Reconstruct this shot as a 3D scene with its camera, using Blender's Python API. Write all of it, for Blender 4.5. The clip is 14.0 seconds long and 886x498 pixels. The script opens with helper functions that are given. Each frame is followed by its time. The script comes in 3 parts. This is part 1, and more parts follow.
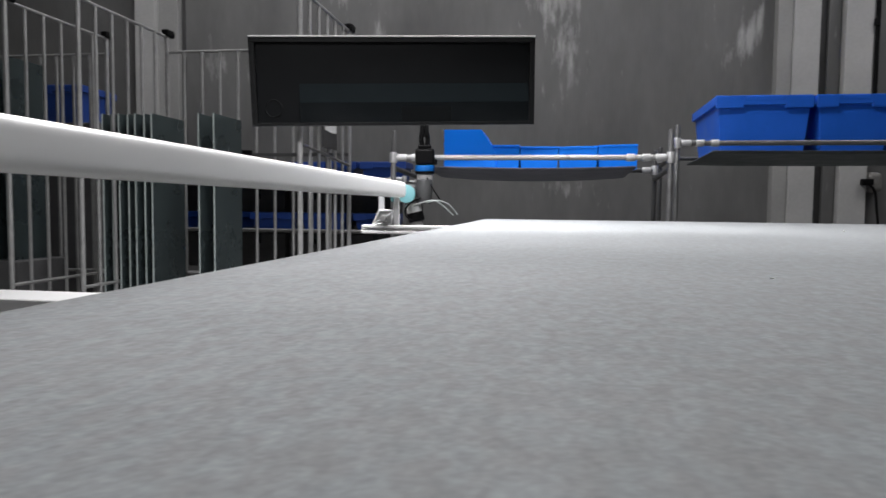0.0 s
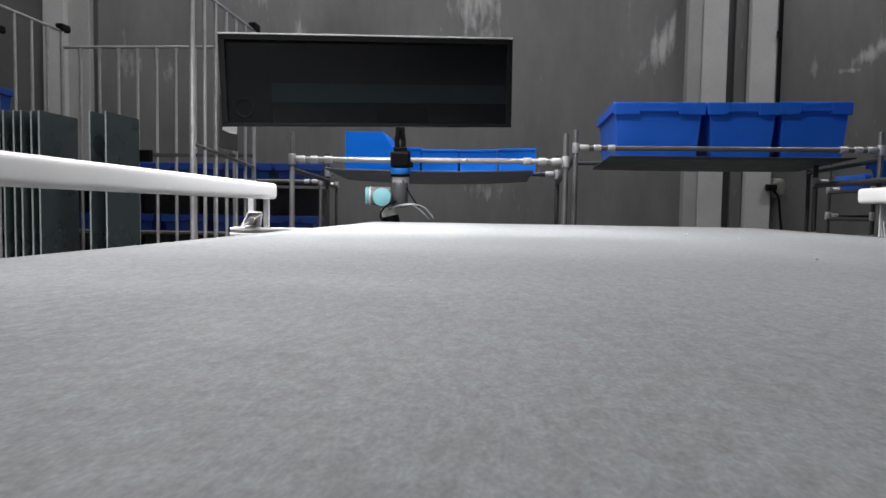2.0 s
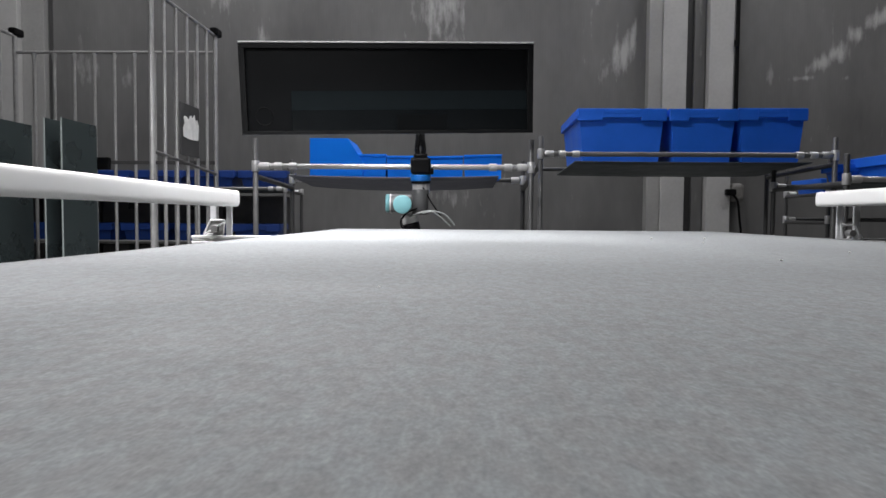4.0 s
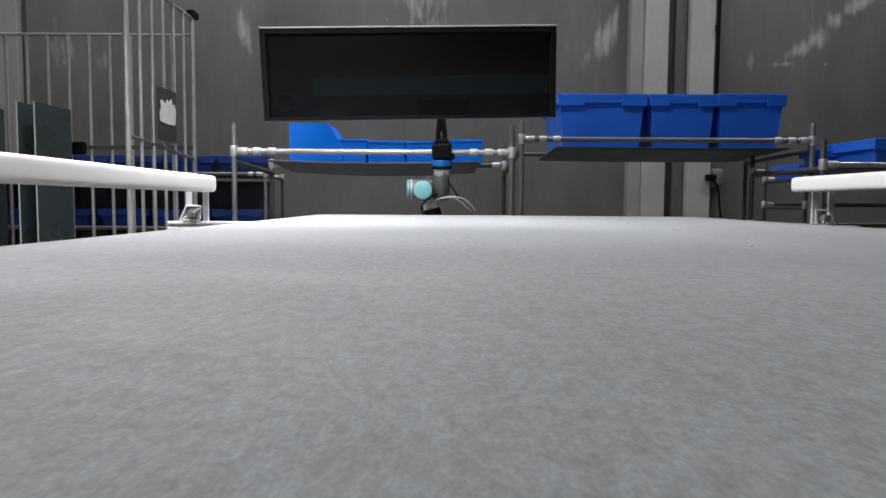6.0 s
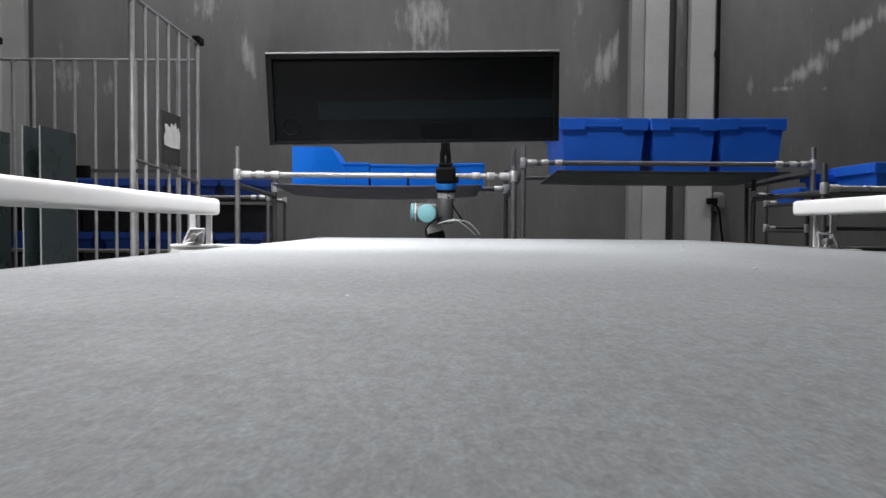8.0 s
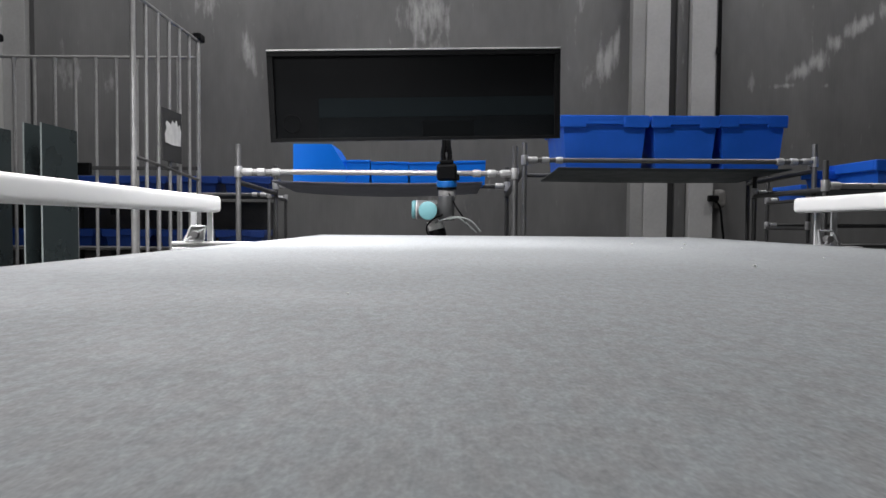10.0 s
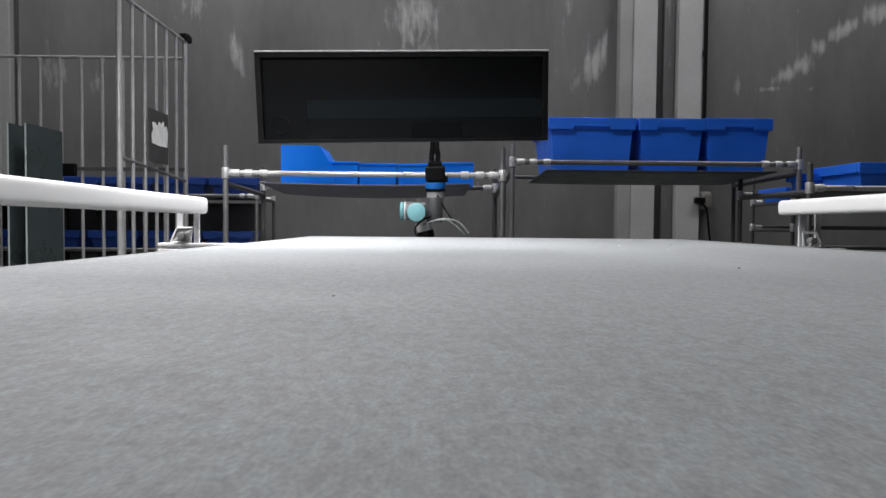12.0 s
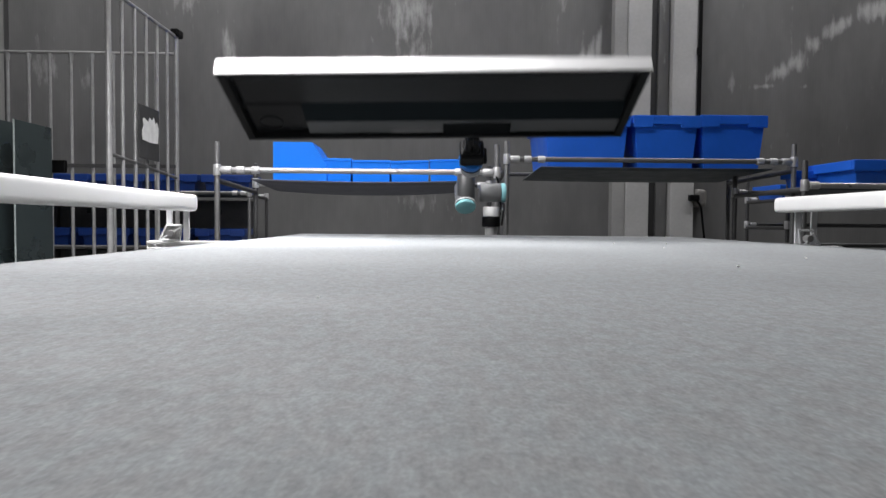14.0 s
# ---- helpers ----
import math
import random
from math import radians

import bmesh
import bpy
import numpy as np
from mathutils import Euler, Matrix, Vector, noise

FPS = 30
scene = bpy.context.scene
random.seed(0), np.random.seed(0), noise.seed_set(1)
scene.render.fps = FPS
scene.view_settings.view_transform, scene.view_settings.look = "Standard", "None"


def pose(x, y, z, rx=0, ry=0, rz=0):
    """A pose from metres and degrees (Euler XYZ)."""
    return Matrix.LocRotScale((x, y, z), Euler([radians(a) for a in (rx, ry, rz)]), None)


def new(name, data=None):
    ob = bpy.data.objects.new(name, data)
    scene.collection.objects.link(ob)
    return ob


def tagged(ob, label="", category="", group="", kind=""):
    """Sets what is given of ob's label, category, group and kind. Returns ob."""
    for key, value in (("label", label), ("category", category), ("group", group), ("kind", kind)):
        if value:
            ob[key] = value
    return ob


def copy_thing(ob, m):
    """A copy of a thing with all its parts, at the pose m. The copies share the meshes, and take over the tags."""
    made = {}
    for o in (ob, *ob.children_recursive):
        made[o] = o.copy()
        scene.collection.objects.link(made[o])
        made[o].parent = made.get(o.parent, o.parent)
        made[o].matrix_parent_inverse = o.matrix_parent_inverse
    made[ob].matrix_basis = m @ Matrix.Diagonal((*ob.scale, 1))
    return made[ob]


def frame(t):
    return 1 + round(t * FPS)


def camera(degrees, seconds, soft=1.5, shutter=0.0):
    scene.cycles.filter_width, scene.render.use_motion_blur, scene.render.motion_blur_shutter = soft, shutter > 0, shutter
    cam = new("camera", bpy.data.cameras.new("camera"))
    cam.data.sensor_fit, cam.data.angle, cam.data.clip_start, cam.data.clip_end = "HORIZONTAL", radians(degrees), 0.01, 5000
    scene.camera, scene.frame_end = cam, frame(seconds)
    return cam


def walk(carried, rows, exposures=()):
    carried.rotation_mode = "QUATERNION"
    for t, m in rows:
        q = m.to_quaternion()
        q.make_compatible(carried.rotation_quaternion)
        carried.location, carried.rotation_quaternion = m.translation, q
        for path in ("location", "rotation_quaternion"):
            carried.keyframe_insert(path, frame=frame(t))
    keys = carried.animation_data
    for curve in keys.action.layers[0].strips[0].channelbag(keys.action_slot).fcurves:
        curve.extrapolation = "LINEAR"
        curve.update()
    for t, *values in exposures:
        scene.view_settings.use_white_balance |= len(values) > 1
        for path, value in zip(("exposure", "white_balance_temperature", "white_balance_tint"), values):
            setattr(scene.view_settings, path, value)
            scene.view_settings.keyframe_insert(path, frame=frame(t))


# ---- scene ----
cam = camera(66.1, 14.0, shutter=0.4)
# camera and its way: seconds, x, y, z, tilt, lean, turn
PATH = [
    (0, -0.2294, -0.0506, 0.9021, 86.377, -0.606, 8.860),
    (0.5, -0.1562, -0.0408, 0.9037, 86.347, -0.568, 5.864),
    (1, -0.0783, -0.0366, 0.9040, 86.326, -0.835, 4.790),
    (1.5, -0.0247, -0.0122, 0.9044, 86.576, -0.965, 5.576),
    (2, 0.0018, -0.0112, 0.9042, 86.675, -0.871, 4.285),
    (2.5, 0.0015, 0.0028, 0.9040, 86.626, -0.457, 3.719),
    (3, 0.0023, 0.0041, 0.9030, 86.656, -0.394, 3.548),
    (3.5, 0.0046, -0.0073, 0.9015, 87.359, -0.422, 2.870),
    (3.7, -0.0014, -0.0011, 0.9015, 87.361, -0.449, 2.150),
    (6, 0.0140, 0.0065, 0.9019, 86.068, -0.382, 0.067),
    (6.5, 0.0137, 0.0068, 0.9021, 86.186, -0.378, 0.128),
    (7, 0.0131, 0.0065, 0.9021, 86.198, -0.400, 0.162),
    (7.5, 0.0146, -0.0012, 0.9016, 87.598, -0.418, 0.219),
    (8, 0.0111, 0.0047, 0.9015, 88.022, -0.423, 0.200),
    (10.5, 0.0125, 0.0021, 0.9019, 87.639, -0.423, 0.294),
    (11, 0.0145, 0.0012, 0.9024, 87.516, -0.443, 0.122),
    (11.5, 0.0135, 0.0020, 0.9020, 87.699, -0.453, -0.257),
    (12, 0.0142, 0.0005, 0.9021, 87.929, -0.477, -0.673),
    (12.5, 0.0117, 0.0016, 0.9026, 87.895, -0.483, -1.137),
    (13, 0.0137, 0.0033, 0.9023, 87.858, -0.444, -1.199),
    (13.5, 0.0137, 0.0054, 0.9025, 87.793, -0.431, -1.210),
    (14, 0.0173, 0.0250, 0.9026, 87.711, -0.484, -1.148),
]
walk(cam, [(t, pose(x, y, z, rx, ry, rz)) for t, x, y, z, rx, ry, rz in PATH],
     exposures=[(0.0, 0.06), (12.9, 0.06), (13.4, 0.2), (14.0, 0.2)])

# ---- world and lights ----
world = bpy.data.worlds.new("hall_air")
scene.world = world
world.use_nodes = True
world.node_tree.nodes["Background"].inputs[0].default_value = (0.75, 0.85, 1.0, 1)
world.node_tree.nodes["Background"].inputs[1].default_value = 0.02

# Lamps out of view, added to brighten belt, rails, bins, wall and front faces.
# x, y, z, length, width, watts, beam spread
LAMPS = [(-0.85, 1.85, 2.0, 1.6, 0.16, 49, 160), (-0.6, 2.6, 3.6, 1.5, 0.25, 46), (-2.9, 4.8, 5.3, 2.4, 0.3, 76), (0.4, 4.8, 5.3, 2.4, 0.3, 38), (3.9, 4.9, 5.3, 2.4, 0.3, 56),
         (-0.9, -4.3, 2.7, 2.4, 0.3, 34)]



# ---- mesh helpers ----
def part(name, bm, material, parent=None, label=""):
    bmesh.ops.recalc_face_normals(bm, faces=bm.faces)
    me = bpy.data.meshes.new(name)
    bm.to_mesh(me)
    bm.free()
    me.materials.append(material)
    ob = new(name, me)
    if parent:
        ob.parent = parent
    if label:
        tagged(ob, label)
    return ob


def smooth(ob, angle=40):
    ob.data.shade_smooth()
    ob.data.set_sharp_from_angle(angle=radians(angle))
    return ob


def box(bm, x0, x1, y0, y1, z0, z1, bevel=0.0, seg=2, m=None):
    r = bmesh.ops.create_cube(bm, size=1)
    vs = r["verts"]
    for v in vs:
        v.co = Vector((x0 + (v.co.x + 0.5) * (x1 - x0), y0 + (v.co.y + 0.5) * (y1 - y0), z0 + (v.co.z + 0.5) * (z1 - z0)))
    if bevel > 0:
        es = list({e for v in vs for e in v.link_edges})
        r = bmesh.ops.bevel(bm, geom=es, offset=bevel, segments=seg, profile=0.5, affect="EDGES")
        vs = list({v for f in r["faces"] for v in f.verts} | {v for v in vs if v.is_valid})
    if m is not None:
        bmesh.ops.transform(bm, matrix=m, verts=vs)
    return vs


def rod(bm, p, q, r, seg=12, r2=None, bevel=0.0):
    p, q = Vector(p), Vector(q)
    d = q - p
    m = Matrix.Translation((p + q) / 2) @ d.to_track_quat("Z", "Y").to_matrix().to_4x4()
    res = bmesh.ops.create_cone(bm, cap_ends=True, segments=seg, radius1=r, radius2=r if r2 is None else r2, depth=d.length, matrix=m)
    if bevel > 0:
        es = [e for e in {e for v in res["verts"] for e in v.link_edges} if any(len(f.verts) > 4 for f in e.link_faces)]
        bmesh.ops.bevel(bm, geom=es, offset=bevel, segments=2, profile=0.5, affect="EDGES")


def pipe(bm, points, r, seg=8):
    """A bent hose through the points."""
    pts = [Vector(p) for p in points]
    fine = []
    for i in range(len(pts) - 1):
        a, b = pts[max(i - 1, 0)], pts[min(i + 2, len(pts) - 1)]
        for k in range(6):
            t = k / 6
            p0, p1 = pts[i], pts[i + 1]
            m0, m1 = (p1 - a) / 2, (b - p0) / 2
            fine.append((2 * t**3 - 3 * t**2 + 1) * p0 + (t**3 - 2 * t**2 + t) * m0 + (-2 * t**3 + 3 * t**2) * p1 + (t**3 - t**2) * m1)
    fine.append(pts[-1])
    rings = []
    for i, p in enumerate(fine):
        d = (fine[min(i + 1, len(fine) - 1)] - fine[max(i - 1, 0)]).normalized()
        q = d.to_track_quat("Z", "Y")
        rings.append([bm.verts.new(p + q @ Vector((r * math.cos(6.2832 * k / seg), r * math.sin(6.2832 * k / seg), 0))) for k in range(seg)])
    for a, b in zip(rings, rings[1:]):
        for k in range(seg):
            bm.faces.new((a[k], a[(k + 1) % seg], b[(k + 1) % seg], b[k]))
    bm.faces.new(rings[0][::-1])
    bm.faces.new(rings[-1])


def extrude_y(bm, outline, y0, y1):
    """A bar along y with the given outline in x and z."""
    a = [bm.verts.new((x, y0, z)) for x, z in outline]
    b = [bm.verts.new((x, y1, z)) for x, z in outline]
    n = len(outline)
    for k in range(n):
        bm.faces.new((a[k], a[(k + 1) % n], b[(k + 1) % n], b[k]))
    bm.faces.new(a[::-1])
    bm.faces.new(b)


def rounded(x0, x1, z0, z1, r, seg=5):
    pts = []
    for cx, cz, a0 in ((x1 - r, z1 - r, 0), (x0 + r, z1 - r, 90), (x0 + r, z0 + r, 180), (x1 - r, z0 + r, 270)):
        for k in range(seg + 1):
            a = radians(a0 + 90 * k / seg)
            pts.append((cx + r * math.cos(a), cz + r * math.sin(a)))
    return pts


def crowned(x0, x1, z0, z1, power=4.2, seg=48):
    """Outline of a guide profile: an oval with full, bulging flanks."""
    pts = []
    for k in range(seg):
        a = 2 * math.pi * k / seg
        c, d = math.cos(a), math.sin(a)
        pts.append(((x0 + x1) / 2 + (x1 - x0) / 2 * math.copysign(abs(c) ** (2 / power), c), (z0 + z1) / 2 + (z1 - z0) / 2 * math.copysign(abs(d) ** (2 / power), d)))
    return pts


# ---- materials ----
def material(name, color, rough=0.5, metal=0.0, scale=30.0, vary=0.15, bump=0.0, fine=300.0, spec=0.5, coat=0.0, stretch=(1, 1, 1), worn=0.09):
    """A principled surface with large stains, fine grain and a little relief."""
    mt = bpy.data.materials.new(name)
    mt.use_nodes = True
    nt = mt.node_tree
    b = nt.nodes["Principled BSDF"]
    co = nt.nodes.new("ShaderNodeTexCoord")
    mp = nt.nodes.new("ShaderNodeMapping")
    mp.inputs["Scale"].default_value = stretch
    nt.links.new(co.outputs["Object"], mp.inputs[0])
    n1 = nt.nodes.new("ShaderNodeTexNoise")
    n1.inputs["Scale"].default_value = scale
    n1.inputs["Detail"].default_value = 5
    n2 = nt.nodes.new("ShaderNodeTexNoise")
    n2.inputs["Scale"].default_value = fine
    n2.inputs["Detail"].default_value = 2
    for n in (n1, n2):
        nt.links.new(mp.outputs[0], n.inputs["Vector"])
    add = nt.nodes.new("ShaderNodeMath")
    add.operation = "MULTIPLY_ADD"
    add.inputs[1].default_value = 0.4
    nt.links.new(n2.outputs[0], add.inputs[0])
    nt.links.new(n1.outputs[0], add.inputs[2])
    mr = nt.nodes.new("ShaderNodeMapRange")
    mr.inputs["From Min"].default_value, mr.inputs["From Max"].default_value = 0.4, 1.0
    mr.inputs["To Min"].default_value, mr.inputs["To Max"].default_value = 1 - vary, 1 + vary
    nt.links.new(add.outputs[0], mr.inputs[0])
    mul = nt.nodes.new("ShaderNodeVectorMath")
    mul.operation = "SCALE"
    mul.inputs[0].default_value = color
    nt.links.new(mr.outputs[0], mul.inputs["Scale"])
    nt.links.new(mul.outputs[0], b.inputs["Base Color"])
    rr = nt.nodes.new("ShaderNodeMapRange")
    rr.inputs["From Min"].default_value, rr.inputs["From Max"].default_value = 0.3, 0.7
    rr.inputs["To Min"].default_value, rr.inputs["To Max"].default_value = max(rough - worn, 0.02), min(rough + worn, 1)
    nt.links.new(n1.outputs[0], rr.inputs[0])
    nt.links.new(rr.outputs[0], b.inputs["Roughness"])
    b.inputs["Metallic"].default_value = metal
    b.inputs["Specular IOR Level"].default_value = spec
    b.inputs["Coat Weight"].default_value = coat
    if bump:
        bp = nt.nodes.new("ShaderNodeBump")
        bp.inputs["Strength"].default_value = bump
        bp.inputs["Distance"].default_value = 0.002
        nt.links.new(add.outputs[0], bp.inputs["Height"])
        nt.links.new(bp.outputs[0], b.inputs["Normal"])
    return mt


def glow(name, color, strength):
    mt = bpy.data.materials.new(name)
    mt.use_nodes = True
    b = mt.node_tree.nodes["Principled BSDF"]
    b.inputs["Base Color"].default_value = (0.9, 0.9, 0.9, 1)
    b.inputs["Emission Color"].default_value = (*color, 1)
    b.inputs["Emission Strength"].default_value = strength
    return mt


def belt_material():
    """Grey felt-faced conveyor belt: fibres, speckle, worn paths along the belt."""
    mt = material("belt_felt", (0.272, 0.285, 0.290), 0.78, 0, 9, 0.06, 0.0, 60, 0.2)
    nt = mt.node_tree
    b = nt.nodes["Principled BSDF"]
    co = nt.nodes.new("ShaderNodeTexCoord")
    base = b.inputs["Base Color"].links[0].from_socket
    fib = nt.nodes.new("ShaderNodeTexNoise")
    fib.inputs["Scale"].default_value, fib.inputs["Detail"].default_value, fib.inputs["Roughness"].default_value = 300, 2, 0.5
    spots = nt.nodes.new("ShaderNodeTexNoise")
    spots.inputs["Scale"].default_value, spots.inputs["Detail"].default_value = 700, 1
    big = nt.nodes.new("ShaderNodeTexNoise")
    big.inputs["Scale"].default_value, big.inputs["Detail"].default_value = 2.2, 4
    mp = nt.nodes.new("ShaderNodeMapping")
    mp.inputs["Scale"].default_value = (1, 0.18, 1)
    nt.links.new(co.outputs["Object"], mp.inputs[0])
    nt.links.new(mp.outputs[0], big.inputs["Vector"])
    lay = nt.nodes.new("ShaderNodeMapping")
    lay.inputs["Scale"].default_value = (1, 0.5, 1)
    nt.links.new(co.outputs["Object"], lay.inputs[0])
    for n in (fib, spots):
        nt.links.new(lay.outputs[0], n.inputs["Vector"])

    def ranged(src, a, c, lo, hi):
        mr = nt.nodes.new("ShaderNodeMapRange")
        mr.inputs["From Min"].default_value, mr.inputs["From Max"].default_value = a, c
        mr.inputs["To Min"].default_value, mr.inputs["To Max"].default_value = lo, hi
        nt.links.new(src, mr.inputs[0])
        return mr.outputs[0]

    def times(a, c):
        m = nt.nodes.new("ShaderNodeMath")
        m.operation = "MULTIPLY"
        nt.links.new(a, m.inputs[0])
        nt.links.new(c, m.inputs[1])
        return m.outputs[0]

    k = times(times(ranged(fib.outputs[0], 0.32, 0.68, 0.89, 1.11), ranged(spots.outputs[0], 0.3, 0.72, 0.89, 1.11)), ranged(big.outputs[0], 0.3, 0.7, 0.9, 1.1))
    patch = nt.nodes.new("ShaderNodeTexNoise")
    patch.inputs["Scale"].default_value, patch.inputs["Detail"].default_value = 130, 3
    nt.links.new(lay.outputs[0], patch.inputs["Vector"])
    k = times(k, ranged(patch.outputs[0], 0.35, 0.65, 0.94, 1.06))
    tone = nt.nodes.new("ShaderNodeMix")
    tone.data_type = "RGBA"
    tone.inputs[6].default_value = (1.02, 1.0, 0.99, 1)
    tone.inputs[7].default_value = (0.98, 1.002, 1.004, 1)
    nt.links.new(ranged(patch.outputs[0], 0.38, 0.62, 0, 1), tone.inputs[0])
    tinted = nt.nodes.new("ShaderNodeVectorMath")
    tinted.operation = "MULTIPLY"
    nt.links.new(base, tinted.inputs[0])
    nt.links.new(tone.outputs[2], tinted.inputs[1])
    sc = nt.nodes.new("ShaderNodeVectorMath")
    sc.operation = "SCALE"
    nt.links.new(tinted.outputs[0], sc.inputs[0])
    nt.links.new(k, sc.inputs["Scale"])
    nt.links.new(sc.outputs[0], b.inputs["Base Color"])
    bp = nt.nodes.new("ShaderNodeBump")
    bp.inputs["Strength"].default_value, bp.inputs["Distance"].default_value = 0.03, 0.001
    nt.links.new(fib.outputs[0], bp.inputs["Height"])
    nt.links.new(bp.outputs[0], b.inputs["Normal"])
    return mt


# pale scuffs on the hall wall: x, z, half width, half height, lean, strength
SCUFFS = [(-2.32, 3.02, 0.13, 0.2, 0.2, 0.5), (-1.94, 2.56, 0.09, 0.28, 0.3, 0.62), (-1.6, 2.0, 0.08, 0.2, 0.0, 0.35), (-0.2, 2.95, 0.25, 0.3, 0.0, 0.62), (-0.1, 2.4, 0.17, 0.42, 0.0, 0.5),
          (1.31, 3.03, 0.03, 0.12, 0.1, 0.6), (1.55, 2.48, 0.13, 0.25, -0.45, 0.78), (1.66, 2.64, 0.035, 0.16, -0.1, 0.75), (1.25, 2.5, 0.05, 0.3, 0.0, 0.3),
          (3.45, 2.40, 0.17, 0.085, 0.45, 0.8), (3.63, 2.50, 0.13, 0.1, 0.6, 0.85), (3.80, 2.69, 0.1, 0.12, 0.7, 0.72), (4.05, 2.86, 0.24, 0.085, 0.7, 0.8), (4.42, 3.03, 0.22, 0.11, 0.35, 0.8),
          (3.33, 2.27, 0.13, 0.03, 0.1, 0.65), (3.71, 2.27, 0.05, 0.03, 0.3, 0.5), (2.98, 2.3, 0.03, 0.14, 0.0, 0.42), (5.2, 2.2, 0.1, 0.2, 0.0, 0.4),
          (-0.27, 1.13, 0.1, 0.1, 0.0, 0.5), (-0.1, 1.1, 0.3, 0.11, 0.0, 0.42), (0.45, 1.25, 0.12, 0.1, 0.0, 0.3), (-3.72, 2.32, 0.17, 0.18, 0.5, 0.5), (-3.32, 2.25, 0.06, 0.14, 0.0, 0.42),
          (1.1, 3.35, 0.08, 0.3, 0.1, 0.4), (-3.0, 1.9, 0.05, 0.05, 0.0, 0.35)]


def wall_material():
    """Dark grey painted sandwich panel with fine ribs, stains and pale scuffs."""
    mt = material("painted_panel", (0.155, 0.155, 0.152), 0.42, 0, 1.9, 0.24, 0.0, 14, 0.5, stretch=(1, 1, 0.35))
    nt = mt.node_tree
    b = nt.nodes["Principled BSDF"]
    co = nt.nodes.new("ShaderNodeTexCoord")
    sep = nt.nodes.new("ShaderNodeSeparateXYZ")
    nt.links.new(co.outputs["Object"], sep.inputs[0])

    def mth(op, a, c=None, d=None):
        m = nt.nodes.new("ShaderNodeMath")
        m.operation = op
        for i, v in enumerate((a, c, d)):
            if v is None:
                continue
            if isinstance(v, (int, float)):
                m.inputs[i].default_value = v
            else:
                nt.links.new(v, m.inputs[i])
        return m.outputs[0]

    nz = nt.nodes.new("ShaderNodeTexNoise")
    nz.inputs["Scale"].default_value, nz.inputs["Detail"].default_value, nz.inputs["Roughness"].default_value = 4.5, 8, 0.7
    st = nt.nodes.new("ShaderNodeMapping")
    st.inputs["Scale"].default_value = (3.2, 1, 0.9)
    nt.links.new(co.outputs["Object"], st.inputs[0])
    nt.links.new(st.outputs[0], nz.inputs["Vector"])
    total = None
    for x, z, hw, hh, lean, power in SCUFFS:
        dx = mth("SUBTRACT", sep.outputs[0], x)
        dz = mth("SUBTRACT", sep.outputs[2], z)
        u = mth("DIVIDE", mth("MULTIPLY_ADD", dz, lean, dx), hw)
        w = mth("DIVIDE", mth("MULTIPLY_ADD", dx, -lean, dz), hh)
        r = mth("ADD", mth("MULTIPLY", u, u), mth("MULTIPLY", w, w))
        e = mth("MULTIPLY", mth("EXPONENT", mth("MULTIPLY", r, -0.9)), power)
        total = e if total is None else mth("MAXIMUM", total, e)
    ribs = mth("MULTIPLY", mth("SINE", mth("MULTIPLY", sep.outputs[0], 76.0)), 0.06)
    k = mth("MULTIPLY_ADD", nz.outputs[0], 1.7, mth("MULTIPLY_ADD", total, 1.0, mth("ADD", ribs, -1.12)))
    mr = nt.nodes.new("ShaderNodeMapRange")
    mr.inputs["From Max"].default_value = 0.5
    mr.inputs["To Max"].default_value = 0.9
    nt.links.new(k, mr.inputs[0])
    mix = nt.nodes.new("ShaderNodeMix")
    mix.data_type = "RGBA"
    nt.links.new(mr.outputs[0], mix.inputs[0])
    nt.links.new(b.inputs["Base Color"].links[0].from_socket, mix.inputs[6])
    mix.inputs[7].default_value = (0.46, 0.46, 0.45, 1)
    nt.links.new(mix.outputs[2], b.inputs["Base Color"])
    wv = nt.nodes.new("ShaderNodeTexWave")
    wv.inputs["Scale"].default_value, wv.inputs["Distortion"].default_value = 12, 0.4
    nt.links.new(co.outputs["Object"], wv.inputs["Vector"])
    bp = nt.nodes.new("ShaderNodeBump")
    bp.inputs["Strength"].default_value, bp.inputs["Distance"].default_value = 0.12, 0.002
    nt.links.new(wv.outputs[1], bp.inputs["Height"])
    nt.links.new(bp.outputs[0], b.inputs["Normal"])
    return mt


M_BELT = belt_material()
M_WALL = wall_material()
M_FLOOR = material("sealed_concrete", (0.16, 0.16, 0.155), 0.45, 0, 1.5, 0.3, 0.1, 40)
M_CEIL = material("ceiling_paint", (0.35, 0.35, 0.35), 0.8, 0, 2, 0.1, 0, 30)
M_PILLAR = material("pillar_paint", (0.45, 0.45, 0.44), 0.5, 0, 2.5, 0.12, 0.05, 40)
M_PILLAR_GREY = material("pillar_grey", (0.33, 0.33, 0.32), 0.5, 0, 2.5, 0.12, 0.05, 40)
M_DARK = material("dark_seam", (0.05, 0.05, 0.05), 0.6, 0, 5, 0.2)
M_RAIL = material("white_profile", (0.80, 0.80, 0.79), 0.4, 0, 12, 0.015, 0.03, 200, 0.4, worn=0.015)
M_ALU = material("aluminium", (0.75, 0.76, 0.77), 0.42, 0.3, 15, 0.08, 0.04, 300)
M_STEEL = material("galvanised_steel", (0.36, 0.36, 0.355), 0.48, 0.45, 25, 0.2, 0.05, 300)
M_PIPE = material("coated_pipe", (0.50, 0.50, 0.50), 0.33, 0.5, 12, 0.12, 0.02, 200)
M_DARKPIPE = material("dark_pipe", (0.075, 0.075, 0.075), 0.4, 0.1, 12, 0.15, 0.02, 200)
